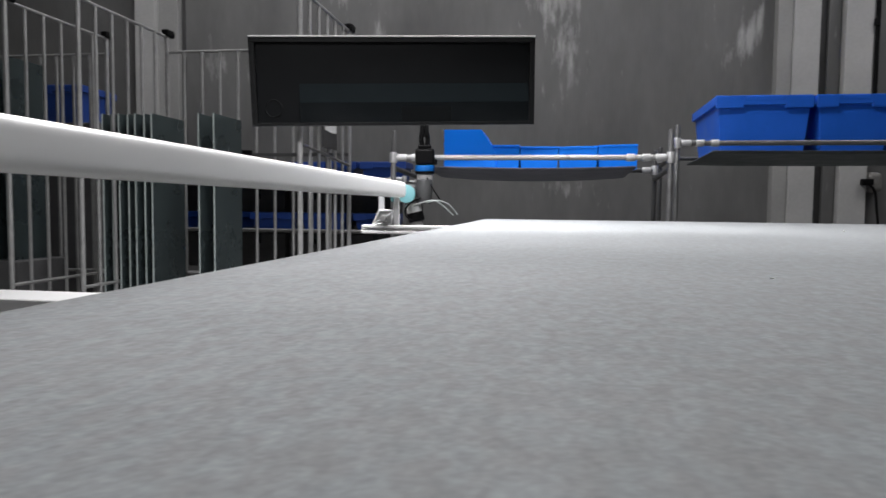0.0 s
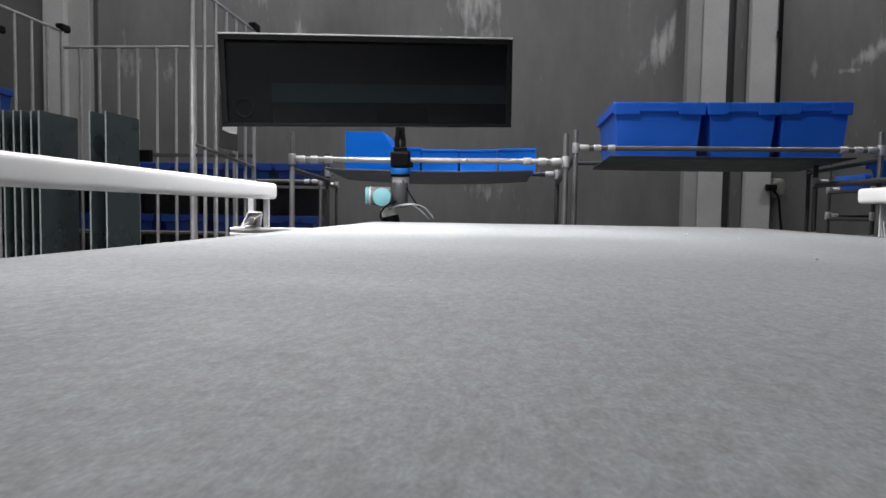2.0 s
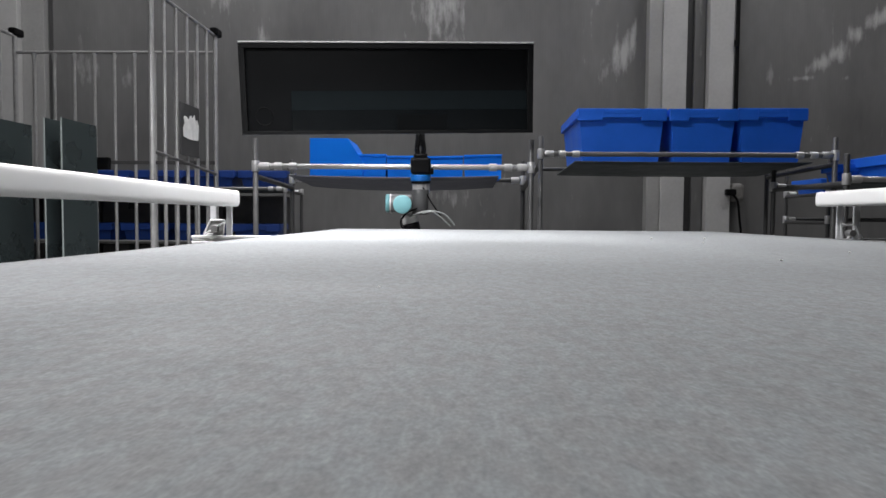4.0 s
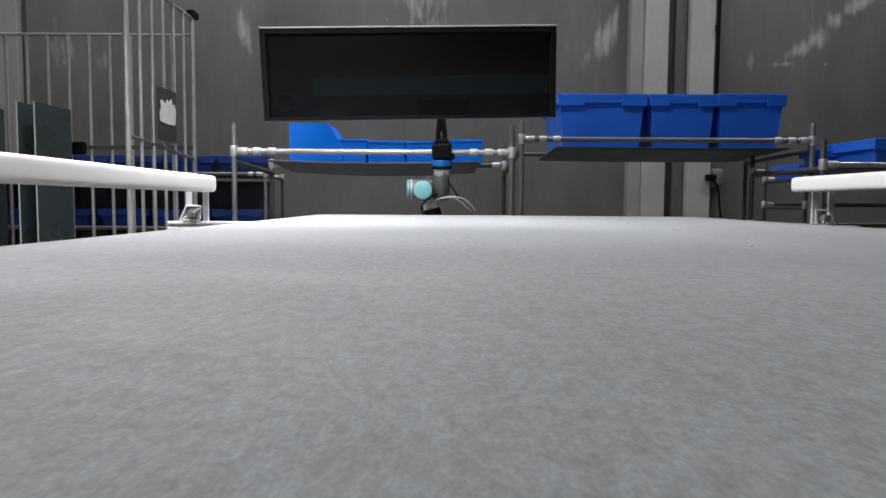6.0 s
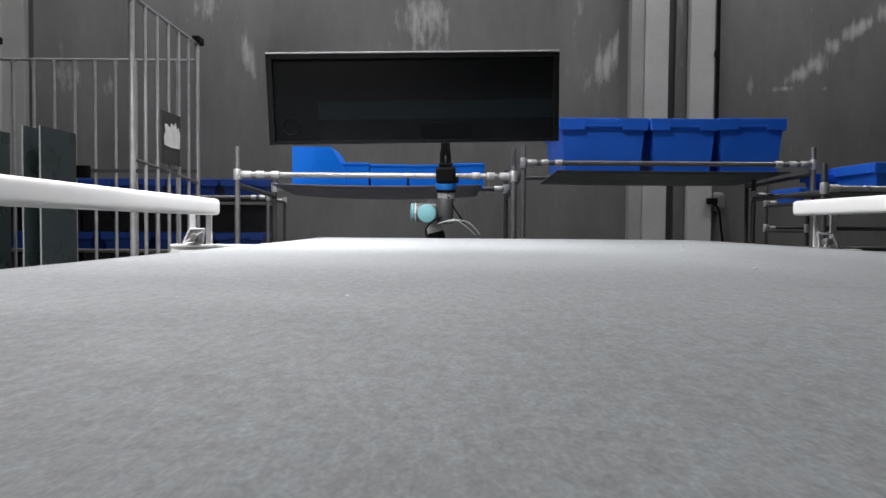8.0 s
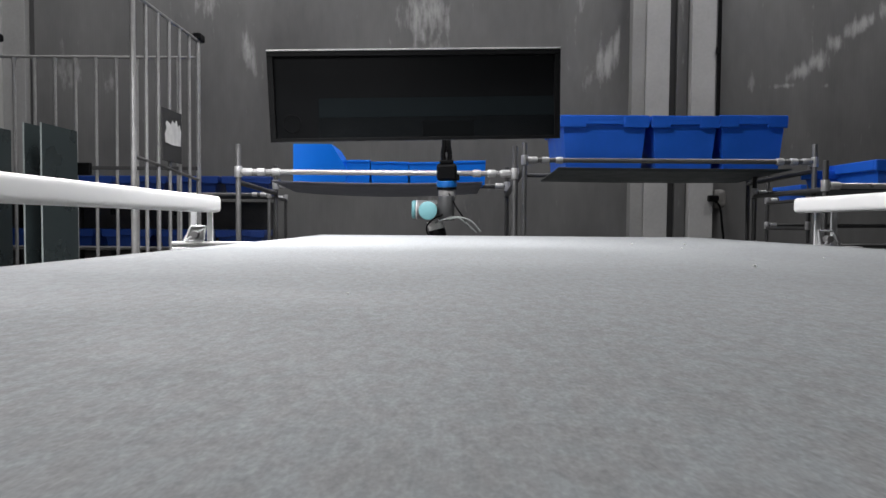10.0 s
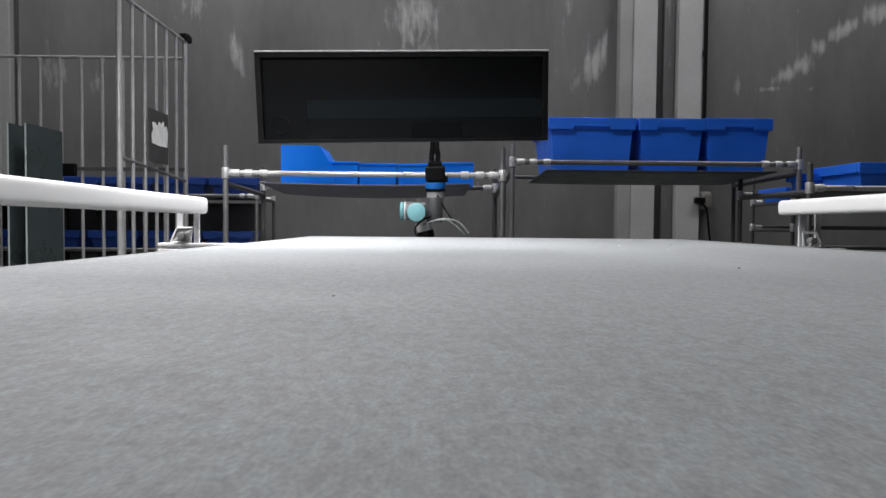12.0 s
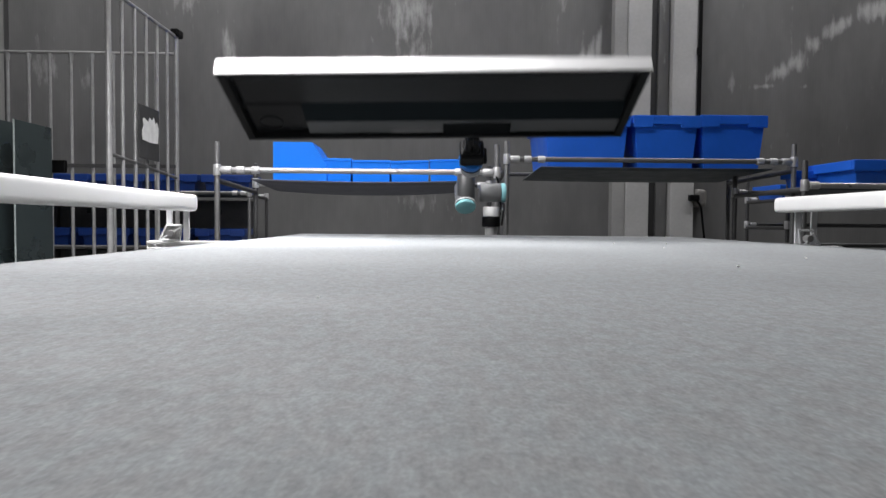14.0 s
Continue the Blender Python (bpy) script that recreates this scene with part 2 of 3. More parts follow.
M_MIDPIPE = material("grey_pipe", (0.20, 0.20, 0.20), 0.36, 0.4, 12, 0.12, 0.02, 200)
M_POST = material("dull_post_pipe", (0.15, 0.15, 0.15), 0.45, 0.3, 12, 0.15, 0.02, 200)
M_LOAD = material("dark_cover", (0.085, 0.085, 0.087), 0.7, 0, 6, 0.3, 0.1, 60)
M_SATIN = material("satin_black", (0.013, 0.015, 0.017), 0.3, 0, 6, 0.15, 0, 100, 0.5)
M_TRIM = material("black_trim", (0.0075, 0.0079, 0.0083), 0.5, 0, 20, 0.2, 0.02, 200, 0.12)
M_JOINT = material("zinc_joint", (0.62, 0.62, 0.62), 0.42, 0.35, 30, 0.2, 0.05, 200)
M_MAT = material("grey_shelf_mat", (0.145, 0.15, 0.185), 0.55, 0, 10, 0.15, 0.03, 200)
M_SHELF = material("shelf_mat", (0.075, 0.092, 0.096), 0.55, 0, 10, 0.15, 0.03, 200)
M_BLUE = material("blue_plastic", (0.022, 0.165, 0.82), 0.36, 0, 6, 0.1, 0.02, 150)
# Blue plastic with the dim light around the far rack put into its colour.
M_DIM_BLUE = material("dimmed_blue_plastic", (0.014, 0.055, 0.27), 0.4, 0, 6, 0.15, 0.02, 150)
M_BLUE_LIGHT = material("bright_blue_plastic", (0.004, 0.23, 1.0), 0.4, 0, 6, 0.08, 0.02, 150, 0.25)
M_BLACK = material("black_plastic", (0.005, 0.005, 0.0055), 0.42, 0, 20, 0.2, 0.03, 200, 0.13)
M_GLOSS = material("glossy_black", (0.0082, 0.0088, 0.0095), 0.22, 0, 8, 0.1, 0, 100, 0.15, worn=0.008)
M_SHELL = material("shell_enamel", (0.42, 0.42, 0.42), 0.4, 0, 10, 0.08, 0.02, 150)
M_PLATE = material("matt_black_plate", (0.0062, 0.007, 0.0075), 0.6, 0, 8, 0.1, 0, 100, 0.02)
M_SOCKET = material("aged_socket", (0.19, 0.185, 0.175), 0.5, 0, 12, 0.3, 0.05, 100)
M_SLEEK = material("polished_black", (0.0045, 0.006, 0.007), 0.14, 0, 8, 0.1, 0, 100, 0.55, worn=0.02)
M_LEDGE = material("black_lacquer", (0.0082, 0.0112, 0.0126), 0.6, 0, 8, 0.1, 0, 100, 0.02, worn=0.02)
M_WHITE = material("white_enamel", (0.78, 0.78, 0.77), 0.35, 0, 10, 0.06, 0.02, 150)
M_ROBOT = material("robot_grey", (0.17, 0.174, 0.176), 0.38, 0.3, 20, 0.1, 0.02, 200)
M_LINK = material("dark_robot_grey", (0.085, 0.087, 0.089), 0.42, 0.2, 20, 0.1, 0.02, 200)
M_SILVER = material("machined_metal", (0.38, 0.38, 0.38), 0.34, 0.1, 40, 0.08, 0.02, 300)
M_TEAL = material("teal_cap", (0.22, 0.50, 0.54), 0.42, 0, 15, 0.06, 0.01, 200)
M_RING = material("blue_ring", (0.01, 0.16, 0.55), 0.35, 0.1, 15, 0.1)
M_HOSE = material("clear_hose", (0.33, 0.36, 0.35), 0.3, 0, 20, 0.1)
M_SHEET = material("smoked_sheet", (0.040, 0.054, 0.056), 0.3, 0, 5, 0.18, 0.01, 80)
M_SHEET.node_tree.nodes["Principled BSDF"].inputs["Alpha"].default_value = 0.84
M_EDGE = material("sheet_edge", (0.42, 0.47, 0.46), 0.4, 0, 30, 0.2)
M_PAPER = material("worn_paper", (0.72, 0.72, 0.70), 0.8, 0, 18, 0.2, 0.1, 120)
M_TAG = material("dark_tag", (0.045, 0.045, 0.045), 0.6, 0, 15, 0.3)
M_LAMP = glow("lamp_diffuser", (1.0, 0.98, 0.95), 6)

# ---- the hall ----
X0, X1, Y0, Y1, ZC = -8.0, 8.0, -6.0, 6.75, 6.0


def hall():
    bm = bmesh.new()
    box(bm, X0, X1, Y0, Y1, -0.2, 0)
    tagged(part("floor", bm, M_FLOOR), "grey sealed concrete hall floor", "floor", kind="structure")
    bm = bmesh.new()
    box(bm, X0 - 0.2, X1 + 0.2, Y0 - 0.2, Y1 + 0.2, ZC, ZC + 0.2)
    tagged(part("ceiling", bm, M_CEIL), "pale painted hall ceiling", "ceiling", kind="structure")
    for name, (a, b, c, d) in (("wall_north", (X0 - 0.2, X1 + 0.2, Y1, Y1 + 0.2)), ("wall_south", (X0 - 0.2, X1 + 0.2, Y0 - 0.2, Y0)),
                               ("wall_west", (X0 - 0.2, X0, Y0, Y1)), ("wall_east", (X1, X1 + 0.2, Y0, Y1))):
        bm = bmesh.new()
        box(bm, a, b, c, d, -0.2, ZC)
        tagged(part(name, bm, M_WALL), "dark grey painted panel wall with pale scuffs", "wall", kind="structure")


def pillar(x, pieces):
    """Pale upright steel pieces in front of the wall, with a dark recess where there is one."""
    e = tagged(new("pillar"), "pale grey painted steel wall pillar", "pillar", kind="structure")
    e.location = (x, Y1, 0)
    for name, a, b, d, mt in pieces:
        bm = bmesh.new()
        box(bm, a, b, -d, 0.0 - 0.002, 0, ZC, 0.008)
        part(name, bm, mt, e)
    return e


def wall_seam(x):
    bm = bmesh.new()
    box(bm, x - 0.02, x + 0.02, Y1 - 0.012, Y1, 0, ZC, 0.004)
    tagged(part("trim", bm, M_DARK), "dark vertical joint strip between wall panels", "trim", kind="structure")


def wall_socket():
    e = tagged(new("wall_socket"), "grey wall socket with black plug and hanging cable", "socket")
    e.location = (2.625, Y1 - 0.17, 1.155)
    bm = bmesh.new()
    box(bm, -0.03, 0.10, 0.03, 0.17, -0.09, 0.09, 0.04, 3)
    part("box", bm, M_SOCKET, e)
    bm = bmesh.new()
    box(bm, -0.1, 0.0, -0.03, 0.028, -0.03, 0.03, 0.012)
    part("plug", bm, M_BLACK, e)
    bm = bmesh.new()
    pipe(bm, [(-0.03, 0.0, -0.02), (0.02, 0.0, -0.09), (0.05, 0.02, -0.25), (0.08, 0.03, -0.5), (0.06, 0.03, -0.8), (0.05, 0.03, -1.14)], 0.011)
    smooth(part("cable", bm, M_BLACK, e))
    bm = bmesh.new()
    rod(bm, (-0.01, 0.03, 0.3), (-0.01, 0.03, 3.6), 0.02, 8)
    rod(bm, (-0.02, 0.02, 1.38), (-0.02, 0.02, 1.44), 0.026, 8)
    smooth(part("conduit", bm, M_BLACK, e))


# One added lamp: housing, glowing diffuser and the area light under it.
def unseen_lamp(x, y, z, lx, ly, watts, spread=180):
    e = tagged(new("unseen_lamp"), "unseen long white hanging lamp, added for light, with glowing diffuser", "lamp", "hall lamps")
    e.location = (x, y, z)
    bm = bmesh.new()
    box(bm, -lx / 2 - 0.03, lx / 2 + 0.03, -ly / 2 - 0.03, ly / 2 + 0.03, 0.012, 0.09, 0.015)
    part("housing", bm, M_WHITE, e)
    bm = bmesh.new()
    box(bm, -lx / 2, lx / 2, -ly / 2, ly / 2, 0.0, 0.012)
    part("diffuser", bm, M_LAMP, e)
    for sx in (-1, 1):
        bm = bmesh.new()
        rod(bm, (sx * lx * 0.35, 0, 0.09), (sx * lx * 0.35, 0, ZC - z), 0.006, 6)
        part("hanger", bm, M_STEEL, e)
    li = bpy.data.lights.new("lamp_light", "AREA")
    li.shape, li.size, li.size_y, li.energy, li.color = "RECTANGLE", lx, ly, watts, (1.0, 0.985, 1.015)
    li.spread = radians(spread)
    ob = new("lamp_light", li)
    ob.location = (x, y, z - 0.01)


hall()
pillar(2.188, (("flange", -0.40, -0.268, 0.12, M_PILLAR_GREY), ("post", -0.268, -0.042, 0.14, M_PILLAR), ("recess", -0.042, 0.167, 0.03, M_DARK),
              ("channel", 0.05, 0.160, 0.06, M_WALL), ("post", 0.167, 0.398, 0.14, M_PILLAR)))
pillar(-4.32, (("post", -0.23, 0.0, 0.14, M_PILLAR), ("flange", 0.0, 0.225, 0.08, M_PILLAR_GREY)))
wall_seam(-4.068)
wall_seam(6.2)
wall_socket()
for row in LAMPS:
    unseen_lamp(*row)


# ---- the conveyor ----
BX0, BX1, BY1 = -0.49, 1.035, 2.80


def conveyor():
    e = tagged(new("conveyor"), "wide flat conveyor with grey felt belt and aluminium cross bars", "conveyor")
    # belt loop, with a slow sag along its length
    bm = bmesh.new()
    top, r = 0.85, 0.045
    nx, ny = 24, 120
    y0 = -1.6
    rows = []
    for j in range(ny + 1):
        y = y0 + (BY1 - 0.045 - y0) * j / ny
        row = []
        for i in range(nx + 1):
            u = i / nx
            x = BX0 + (BX1 - BX0) * u
            far = max(0.0, (y - 2.2) / 0.5)
            z = top + 0.0005 * noise.noise((x * 2.2, y * 1.3, 0)) - 0.0015 * (1 - min(far, 1))
            row.append(bm.verts.new((x, y, z)))
        rows.append(row)
    for k in range(1, 13):
        a = math.pi * k / 12
        rows.append([bm.verts.new((BX0 + (BX1 - BX0) * i / nx, BY1 - 0.045 + r * math.sin(a), top - r + r * math.cos(a))) for i in range(nx + 1)])
    rows.append([bm.verts.new((BX0 + (BX1 - BX0) * i / nx, y0, top - 2 * r)) for i in range(nx + 1)])
    for a, b in zip(rows, rows[1:]):
        for i in range(nx):
            bm.faces.new((a[i], a[i + 1], b[i + 1], b[i]))
    ob = smooth(part("belt", bm, M_BELT, e, "grey speckled felt belt surface"))
    md = ob.modifiers.new("thick", "SOLIDIFY")
    md.thickness, md.offset = 0.006, -1
    bm = bmesh.new()
    box(bm, BX0 + 0.02, BX1 - 0.02, -1.55, BY1 - 0.12, 0.785, 0.838, 0.004)
    part("bed", bm, M_STEEL, e)
    bm = bmesh.new()
    rod(bm, (BX0 - 0.02, BY1 - 0.045, 0.805), (BX1 + 0.02, BY1 - 0.045, 0.805), 0.034, 20)
    smooth(part("end_roller", bm, M_STEEL, e))
    # side frames under the belt
    for x in (BX0 + 0.06, BX1 - 0.06):
        bm = bmesh.new()
        box(bm, x - 0.03, x + 0.03, -1.6, BY1 - 0.1, 0.66, 0.76, 0.004)
        part("side_frame", bm, M_ALU, e)
    # cross bars with T-slots, past the belt on both sides
    for y in (0.34, 2.07, -1.35):
        bm = bmesh.new()
        xa, xb = -0.825, 1.275
        box(bm, xa, xb, y, y + 0.045, 0.829, 0.8385, 0.002)
        box(bm, xa, xb, y + 0.006, y + 0.039, 0.820, 0.8295)
        box(bm, xa, xb, y, y + 0.045, 0.811, 0.8205, 0.002)
        part("cross_bar", bm, M_RAIL, e, "white aluminium cross bar")
        for x, s in ((-0.735, 1), (1.155, -1)):
            rail_bracket(e, x, y + 0.02, s)
    # legs
    for y in (-1.2, 0.7, 2.3):
        for x in (BX0 + 0.06, BX1 - 0.06):
            bm = bmesh.new()
            box(bm, x - 0.025, x + 0.025, y - 0.025, y + 0.025, 0.03, 0.66, 0.003)
            leg = part("leg", bm, M_ALU, e)
            bm = bmesh.new()
            rod(bm, (x, y, 0.0), (x, y, 0.03), 0.035, 14)
            part("rubber_foot", bm, M_BLACK, leg)
    return e


def rail_bracket(parent, x, y, s):
    """Two flat posts and a small slanted clamp that carry a guide rail on a cross bar."""
    bm = bmesh.new()
    z0 = 0.8385
    shift = 0.012 if s < 0 else 0.0
    for dx in (-0.028 * s, 0.022 * s):
        box(bm, x + shift + dx - 0.009, x + shift + dx + 0.009, y - 0.004, y + 0.004, z0, 0.945, 0.0015)
    br = part("rail_bracket", bm, M_ALU, parent, "small aluminium rail bracket")
    bm = bmesh.new()
    xx = x - s * 0.024
    lean = 0.014 * s
    corners = [(xx - 0.03, z0 + 0.003), (xx - 0.022 + lean, z0 + 0.047), (xx + 0.022 + lean, z0 + 0.047), (xx + 0.03, z0 + 0.003)]
    for (xa, za), (xb, zb) in zip(corners, corners[1:] + corners[:1]):
        rod(bm, (xa, y - 0.012, za), (xb, y - 0.012, zb), 0.0032, 8)
    clamp_ring = part("clamp", bm, M_ALU, br)
    if s > 0:
        bm = bmesh.new()
        front, back = ([bm.verts.new((px, yy, pz)) for px, pz in corners] for yy in (y - 0.0125, y - 0.0095))
        bm.faces.new(front), bm.faces.new(back)
        for k in range(4):
            bm.faces.new((front[k], front[(k + 1) % 4], back[(k + 1) % 4], back[k]))
        part("clamp_plate", bm, M_STEEL, clamp_ring)
    bm = bmesh.new()
    rod(bm, (xx + lean * 0.5, y - 0.026, z0 + 0.022), (xx + lean * 0.5, y - 0.0, z0 + 0.022), 0.011, 14, bevel=0.002)
    part("knob", bm, M_STEEL, br)
    bm = bmesh.new()
    rod(bm, (xx - 0.02, y - 0.02, z0 + 0.006), (xx + 0.02 + lean, y - 0.02, z0 + 0.04), 0.0028, 8)
    part("lever", bm, M_ALU, br)


def guide_rail(x0, x1, z0, z1, y0, y1):
    e = tagged(new("guide_rail"), "white rounded side guide rail along the conveyor", "guide rail", "conveyor guide rails")
    e.location = (0, y1, 0)
    bm = bmesh.new()
    extrude_y(bm, crowned(x0, x1, z0, z1), y0 - y1, 0)
    smooth(part("profile", bm, M_RAIL, e), 30)
    bm = bmesh.new()
    extrude_y(bm, crowned(x0 + 0.004, x1 - 0.004, z0 + 0.004, z1 - 0.004), 0.0005, 0.004)
    part("end_cap", bm, M_WHITE, e)
    return e


conveyor()
for x, y, r in ((0.405, 0.87, 0.0022), (0.49, 1.76, 0.003), (0.64, 1.8, 0.003), (0.53, 1.5, 0.002), (-0.06, 0.5, 0.0012), (0.62, 1.1, 0.002)):
    bm = bmesh.new()
    bmesh.ops.create_icosphere(bm, subdivisions=1, radius=r)
    for v in bm.verts:
        v.co *= 0.75 + 0.5 * random.random()
        v.co.z = v.co.z * 0.6 + r * 0.5
    ob = tagged(part("crumb", bm, M_WHITE), "tiny pale crumb of litter on the belt", "crumb", "crumbs on the belt")
    ob.location = (x, y, 0.849)
guide_rail(-0.742, -0.690, 0.928, 0.979, -1.5, 2.12)
guide_rail(1.087, 1.137, 0.940, 0.986, -1.5, 2.12)


# ---- pipe racks ----
def clamp(bm, p, axis, r=0.022, h=0.055):
    d = Vector(axis).normalized() * h / 2
    rod(bm, Vector(p) - d, Vector(p) + d, r, 10, bevel=0.003)


def pipe_rack(x0, x1, y0, y1, levels, tops, label, mt_front, sag=0.02, r=0.0135, drop=0.03, mt_post=None, extra=(0.115, 0.19), mat=None, rear=0.03, tilt=0.0, inset=0.06, left=0.0):
    """Pipe-and-joint rack: four posts, a frame of pipes and a mat on every level. tops: heights of front and rear posts."""
    e = tagged(new("pipe_rack"), label, "rack", "pipe racks")
    e.location = (x0, y0, 0)
    w, d = x1 - x0, y1 - y0
    for x, y, h in ((0, 0, tops[0]), (w, 0, tops[0]), (0.03, d, tops[1]), (w - rear, d, tops[1])):
        bm = bmesh.new()
        rod(bm, (x, y, 0.02), (x, y, h), r, 12, bevel=0.004)
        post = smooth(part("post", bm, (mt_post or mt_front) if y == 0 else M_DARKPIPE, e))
        bm = bmesh.new()
        rod(bm, (x, y, 0), (x, y, 0.02), r * 1.8, 12)
        part("foot", bm, M_BLACK, post)
    for z, full in levels:
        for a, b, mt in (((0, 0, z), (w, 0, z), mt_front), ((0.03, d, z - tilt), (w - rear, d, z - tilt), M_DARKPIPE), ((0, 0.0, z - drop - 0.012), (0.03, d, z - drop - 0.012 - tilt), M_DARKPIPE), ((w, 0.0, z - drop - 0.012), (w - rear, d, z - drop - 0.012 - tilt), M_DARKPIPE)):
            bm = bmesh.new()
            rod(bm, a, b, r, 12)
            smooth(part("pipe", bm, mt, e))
        for x, y in ((0, 0), (w, 0), (0.03, d), (w - rear, d)):
            s = 1 if x < w / 2 else -1
            bm = bmesh.new()
            zz = z - tilt if y > 0 else z
            clamp(bm, (x, y, zz), (0, 0, 1), r * 1.45)
            clamp(bm, (x + s * 0.045, y, zz), (1, 0, 0), r * 1.4, 0.05)
            smooth(part("joint", bm, M_JOINT, e, "pale zinc pipe joint"))
            if y == 0:
                for k in extra:
                    bm = bmesh.new()
                    clamp(bm, (x + s * k, y, z), (1, 0, 0), r * 1.4, 0.04)
                    smooth(part("joint", bm, M_JOINT, e, "pale zinc pipe joint"))
        if full:
            bm = bmesh.new()
            n = 14
            grid = []
            for j in range(7):
                row = []
                for i in range(n + 1):
                    u, v = i / n, j / 6
                    dip = sag * 4 * u * (1 - u) * (0.4 + 0.6 * math.sin(math.pi * min(v * 1.0, 1) * 0.75))
                    row.append(bm.verts.new((inset + left + (w - 2 * inset - left) * u, 0.02 + (d - 0.04) * v, z - drop - dip - tilt * v)))
                grid.append(row)
            for a, b in zip(grid, grid[1:]):
                for i in range(n):
                    bm.faces.new((a[i], a[i + 1], b[i + 1], b[i]))
            ob = smooth(part("shelf_mat", bm, mat or M_SHELF, e, "flexible sagging shelf mat"))
            md = ob.modifiers.new("thick", "SOLIDIFY")
            md.thickness, md.offset = 0.006, -1
    return e


def open_box(bm, w, d, h, taper, wall, z0=0.0):
    """An open tapered bin; its base is centred at the origin."""
    def ring(ww, dd, z):
        return [bm.verts.new((sx * ww / 2, sy * dd / 2, z)) for sx, sy in ((-1, -1), (1, -1), (1, 1), (-1, 1))]
    a, b = ring(w - 2 * taper, d - 2 * taper, z0), ring(w, d, z0 + h)
    c, f = ring(w - 2 * wall, d - 2 * wall, z0 + h), ring(w - 2 * taper - 2 * wall, d - 2 * taper - 2 * wall, z0 + wall)
    bm.faces.new(a)
    bm.faces.new(f)
    for p, q in ((a, b), (b, c), (c, f)):
        for k in range(4):
            bm.faces.new((p[k], p[(k + 1) % 4], q[(k + 1) % 4], q[k]))


def tote(w, d, h, mt=None):
    """A stacking tote: tapered body, wide rim with notches, corner ribs."""
    e = tagged(new("tote"), "blue plastic stacking tote with thick rim on a pipe rack", "tote", "blue totes")
    mt = mt or M_BLUE
    bm = bmesh.new()
    open_box(bm, w - 0.026, d - 0.026, h - 0.012, 0.026, 0.004)
    part("body", bm, mt, e)
    bm = bmesh.new()
    t = 0.022
    hh = min(0.052, h * 0.35)
    for x0, x1, y0, y1 in ((-w / 2, w / 2, -d / 2, -d / 2 + t), (-w / 2, w / 2, d / 2 - t, d / 2), (-w / 2, -w / 2 + t, -d / 2 + t, d / 2 - t), (w / 2 - t, w / 2, -d / 2 + t, d / 2 - t)):
        box(bm, x0, x1, y0, y1, h - hh, h, 0.004)
    part("rim", bm, mt, e)
    for sx in (-1, 1):
        bm = bmesh.new()
        box(bm, sx * w * 0.352 - w * 0.145, sx * w * 0.352 + w * 0.145, -d / 2 - 0.0008, -d / 2 + 0.012, h - min(0.07, h * 0.4), h - 0.004, 0.006)
        part("corner_lug", bm, mt, e)
    bm = bmesh.new()
    box(bm, -w * 0.2, w * 0.2, -d / 2 - 0.0012, -d / 2 + 0.01, h - 0.03, h - 0.004, 0.004)
    part("grip_edge", bm, mt, e)
    return e


def pick_bin(w, d, h):
    e = tagged(new("pick_bin"), "low bright blue plastic picking bin on the rack", "bin", "bright blue bins")
    bm = bmesh.new()
    open_box(bm, w, d, h, 0.006, 0.004)
    part("body", bm, M_BLUE_LIGHT, e)
    for y in (-d / 2 + 0.001, d / 2 - 0.001):
        bm = bmesh.new()
        box(bm, -w / 2, w / 2, y - 0.004, y + 0.004, h - 0.012, h + 0.001, 0.002)
        part("lip", bm, M_BLUE_LIGHT, e)
    return e


def hopper_bin(w, d, h):
    """A tall bin that stands sideways, with a slanting open front."""
    e = tagged(new("hopper_bin"), "tall bright blue bin with slanted side on the rack", "bin", "bright blue bins")
    bm = bmesh.new()
    out = [(0, 0), (w + 0.075, 0), (w + 0.075, h * 0.4), (w, h), (0, h)]
    extrude_y(bm, out, 0, 0.006)
    extrude_y(bm, out, d - 0.006, d)
    box(bm, 0, 0.006, 0.006, d - 0.006, 0, h)
    box(bm, 0.006, w, 0.006, d - 0.006, h - 0.006, h)
    box(bm, 0.006, w + 0.075, 0.006, d - 0.006, 0, 0.006)
    extrude_y(bm, [(w, h), (w + 0.075, h * 0.4), (w + 0.069, h * 0.4), (w - 0.006, h - 0.007)], 0.0065, d - 0.0065)
    part("shell", bm, M_BLUE_LIGHT, e)
    bm = bmesh.new()
    box(bm, w + 0.066, w + 0.079, 0.006, d - 0.006, 0.006, h * 0.4, 0.003)
    part("front_lip", bm, M_BLUE_LIGHT, e)
    return e


# rack with the bright bins
pipe_rack(-1.035, 0.352, 3.43, 4.06, [(1.150, True), (0.55, False)], (1.289, 1.235), "low grey pipe rack holding bright blue bins", M_PIPE, 0.026, 0.0135, 0.04, M_POST, (0.115, 0.19), M_MAT, -0.017, 0.03, 0.16)
hb = hopper_bin(0.2, 0.32, 0.198)
hb.location = (-0.793, 3.58, 1.111)
first = pick_bin(0.2, 0.3, 0.125)
for i, x in enumerate((-0.49, -0.288, -0.085, 0.118)):
    m = pose(x, 3.74, 1.094 if 0 < i < 3 else 1.102, 0, -1.2 if i > 1 else 0, 0)
    if i == 0:
        first.matrix_basis = m
    else:
        copy_thing(first, m)

# rack with the three totes
pipe_rack(0.437, 2.022, 3.75, 4.5, [(1.248, True), (0.6, False)], (1.345, 1.29), "dark pipe rack holding large blue totes", M_MIDPIPE, 0.006, 0.0135, 0.036, tilt=0.03, inset=0.11, left=0.08)
t1 = tote(0.385, 0.62, 0.304)
t1.matrix_basis = pose(1.353, 4.16, 1.201, -1.5)
copy_thing(t1, pose(1.735, 4.16, 1.206, -1.5))
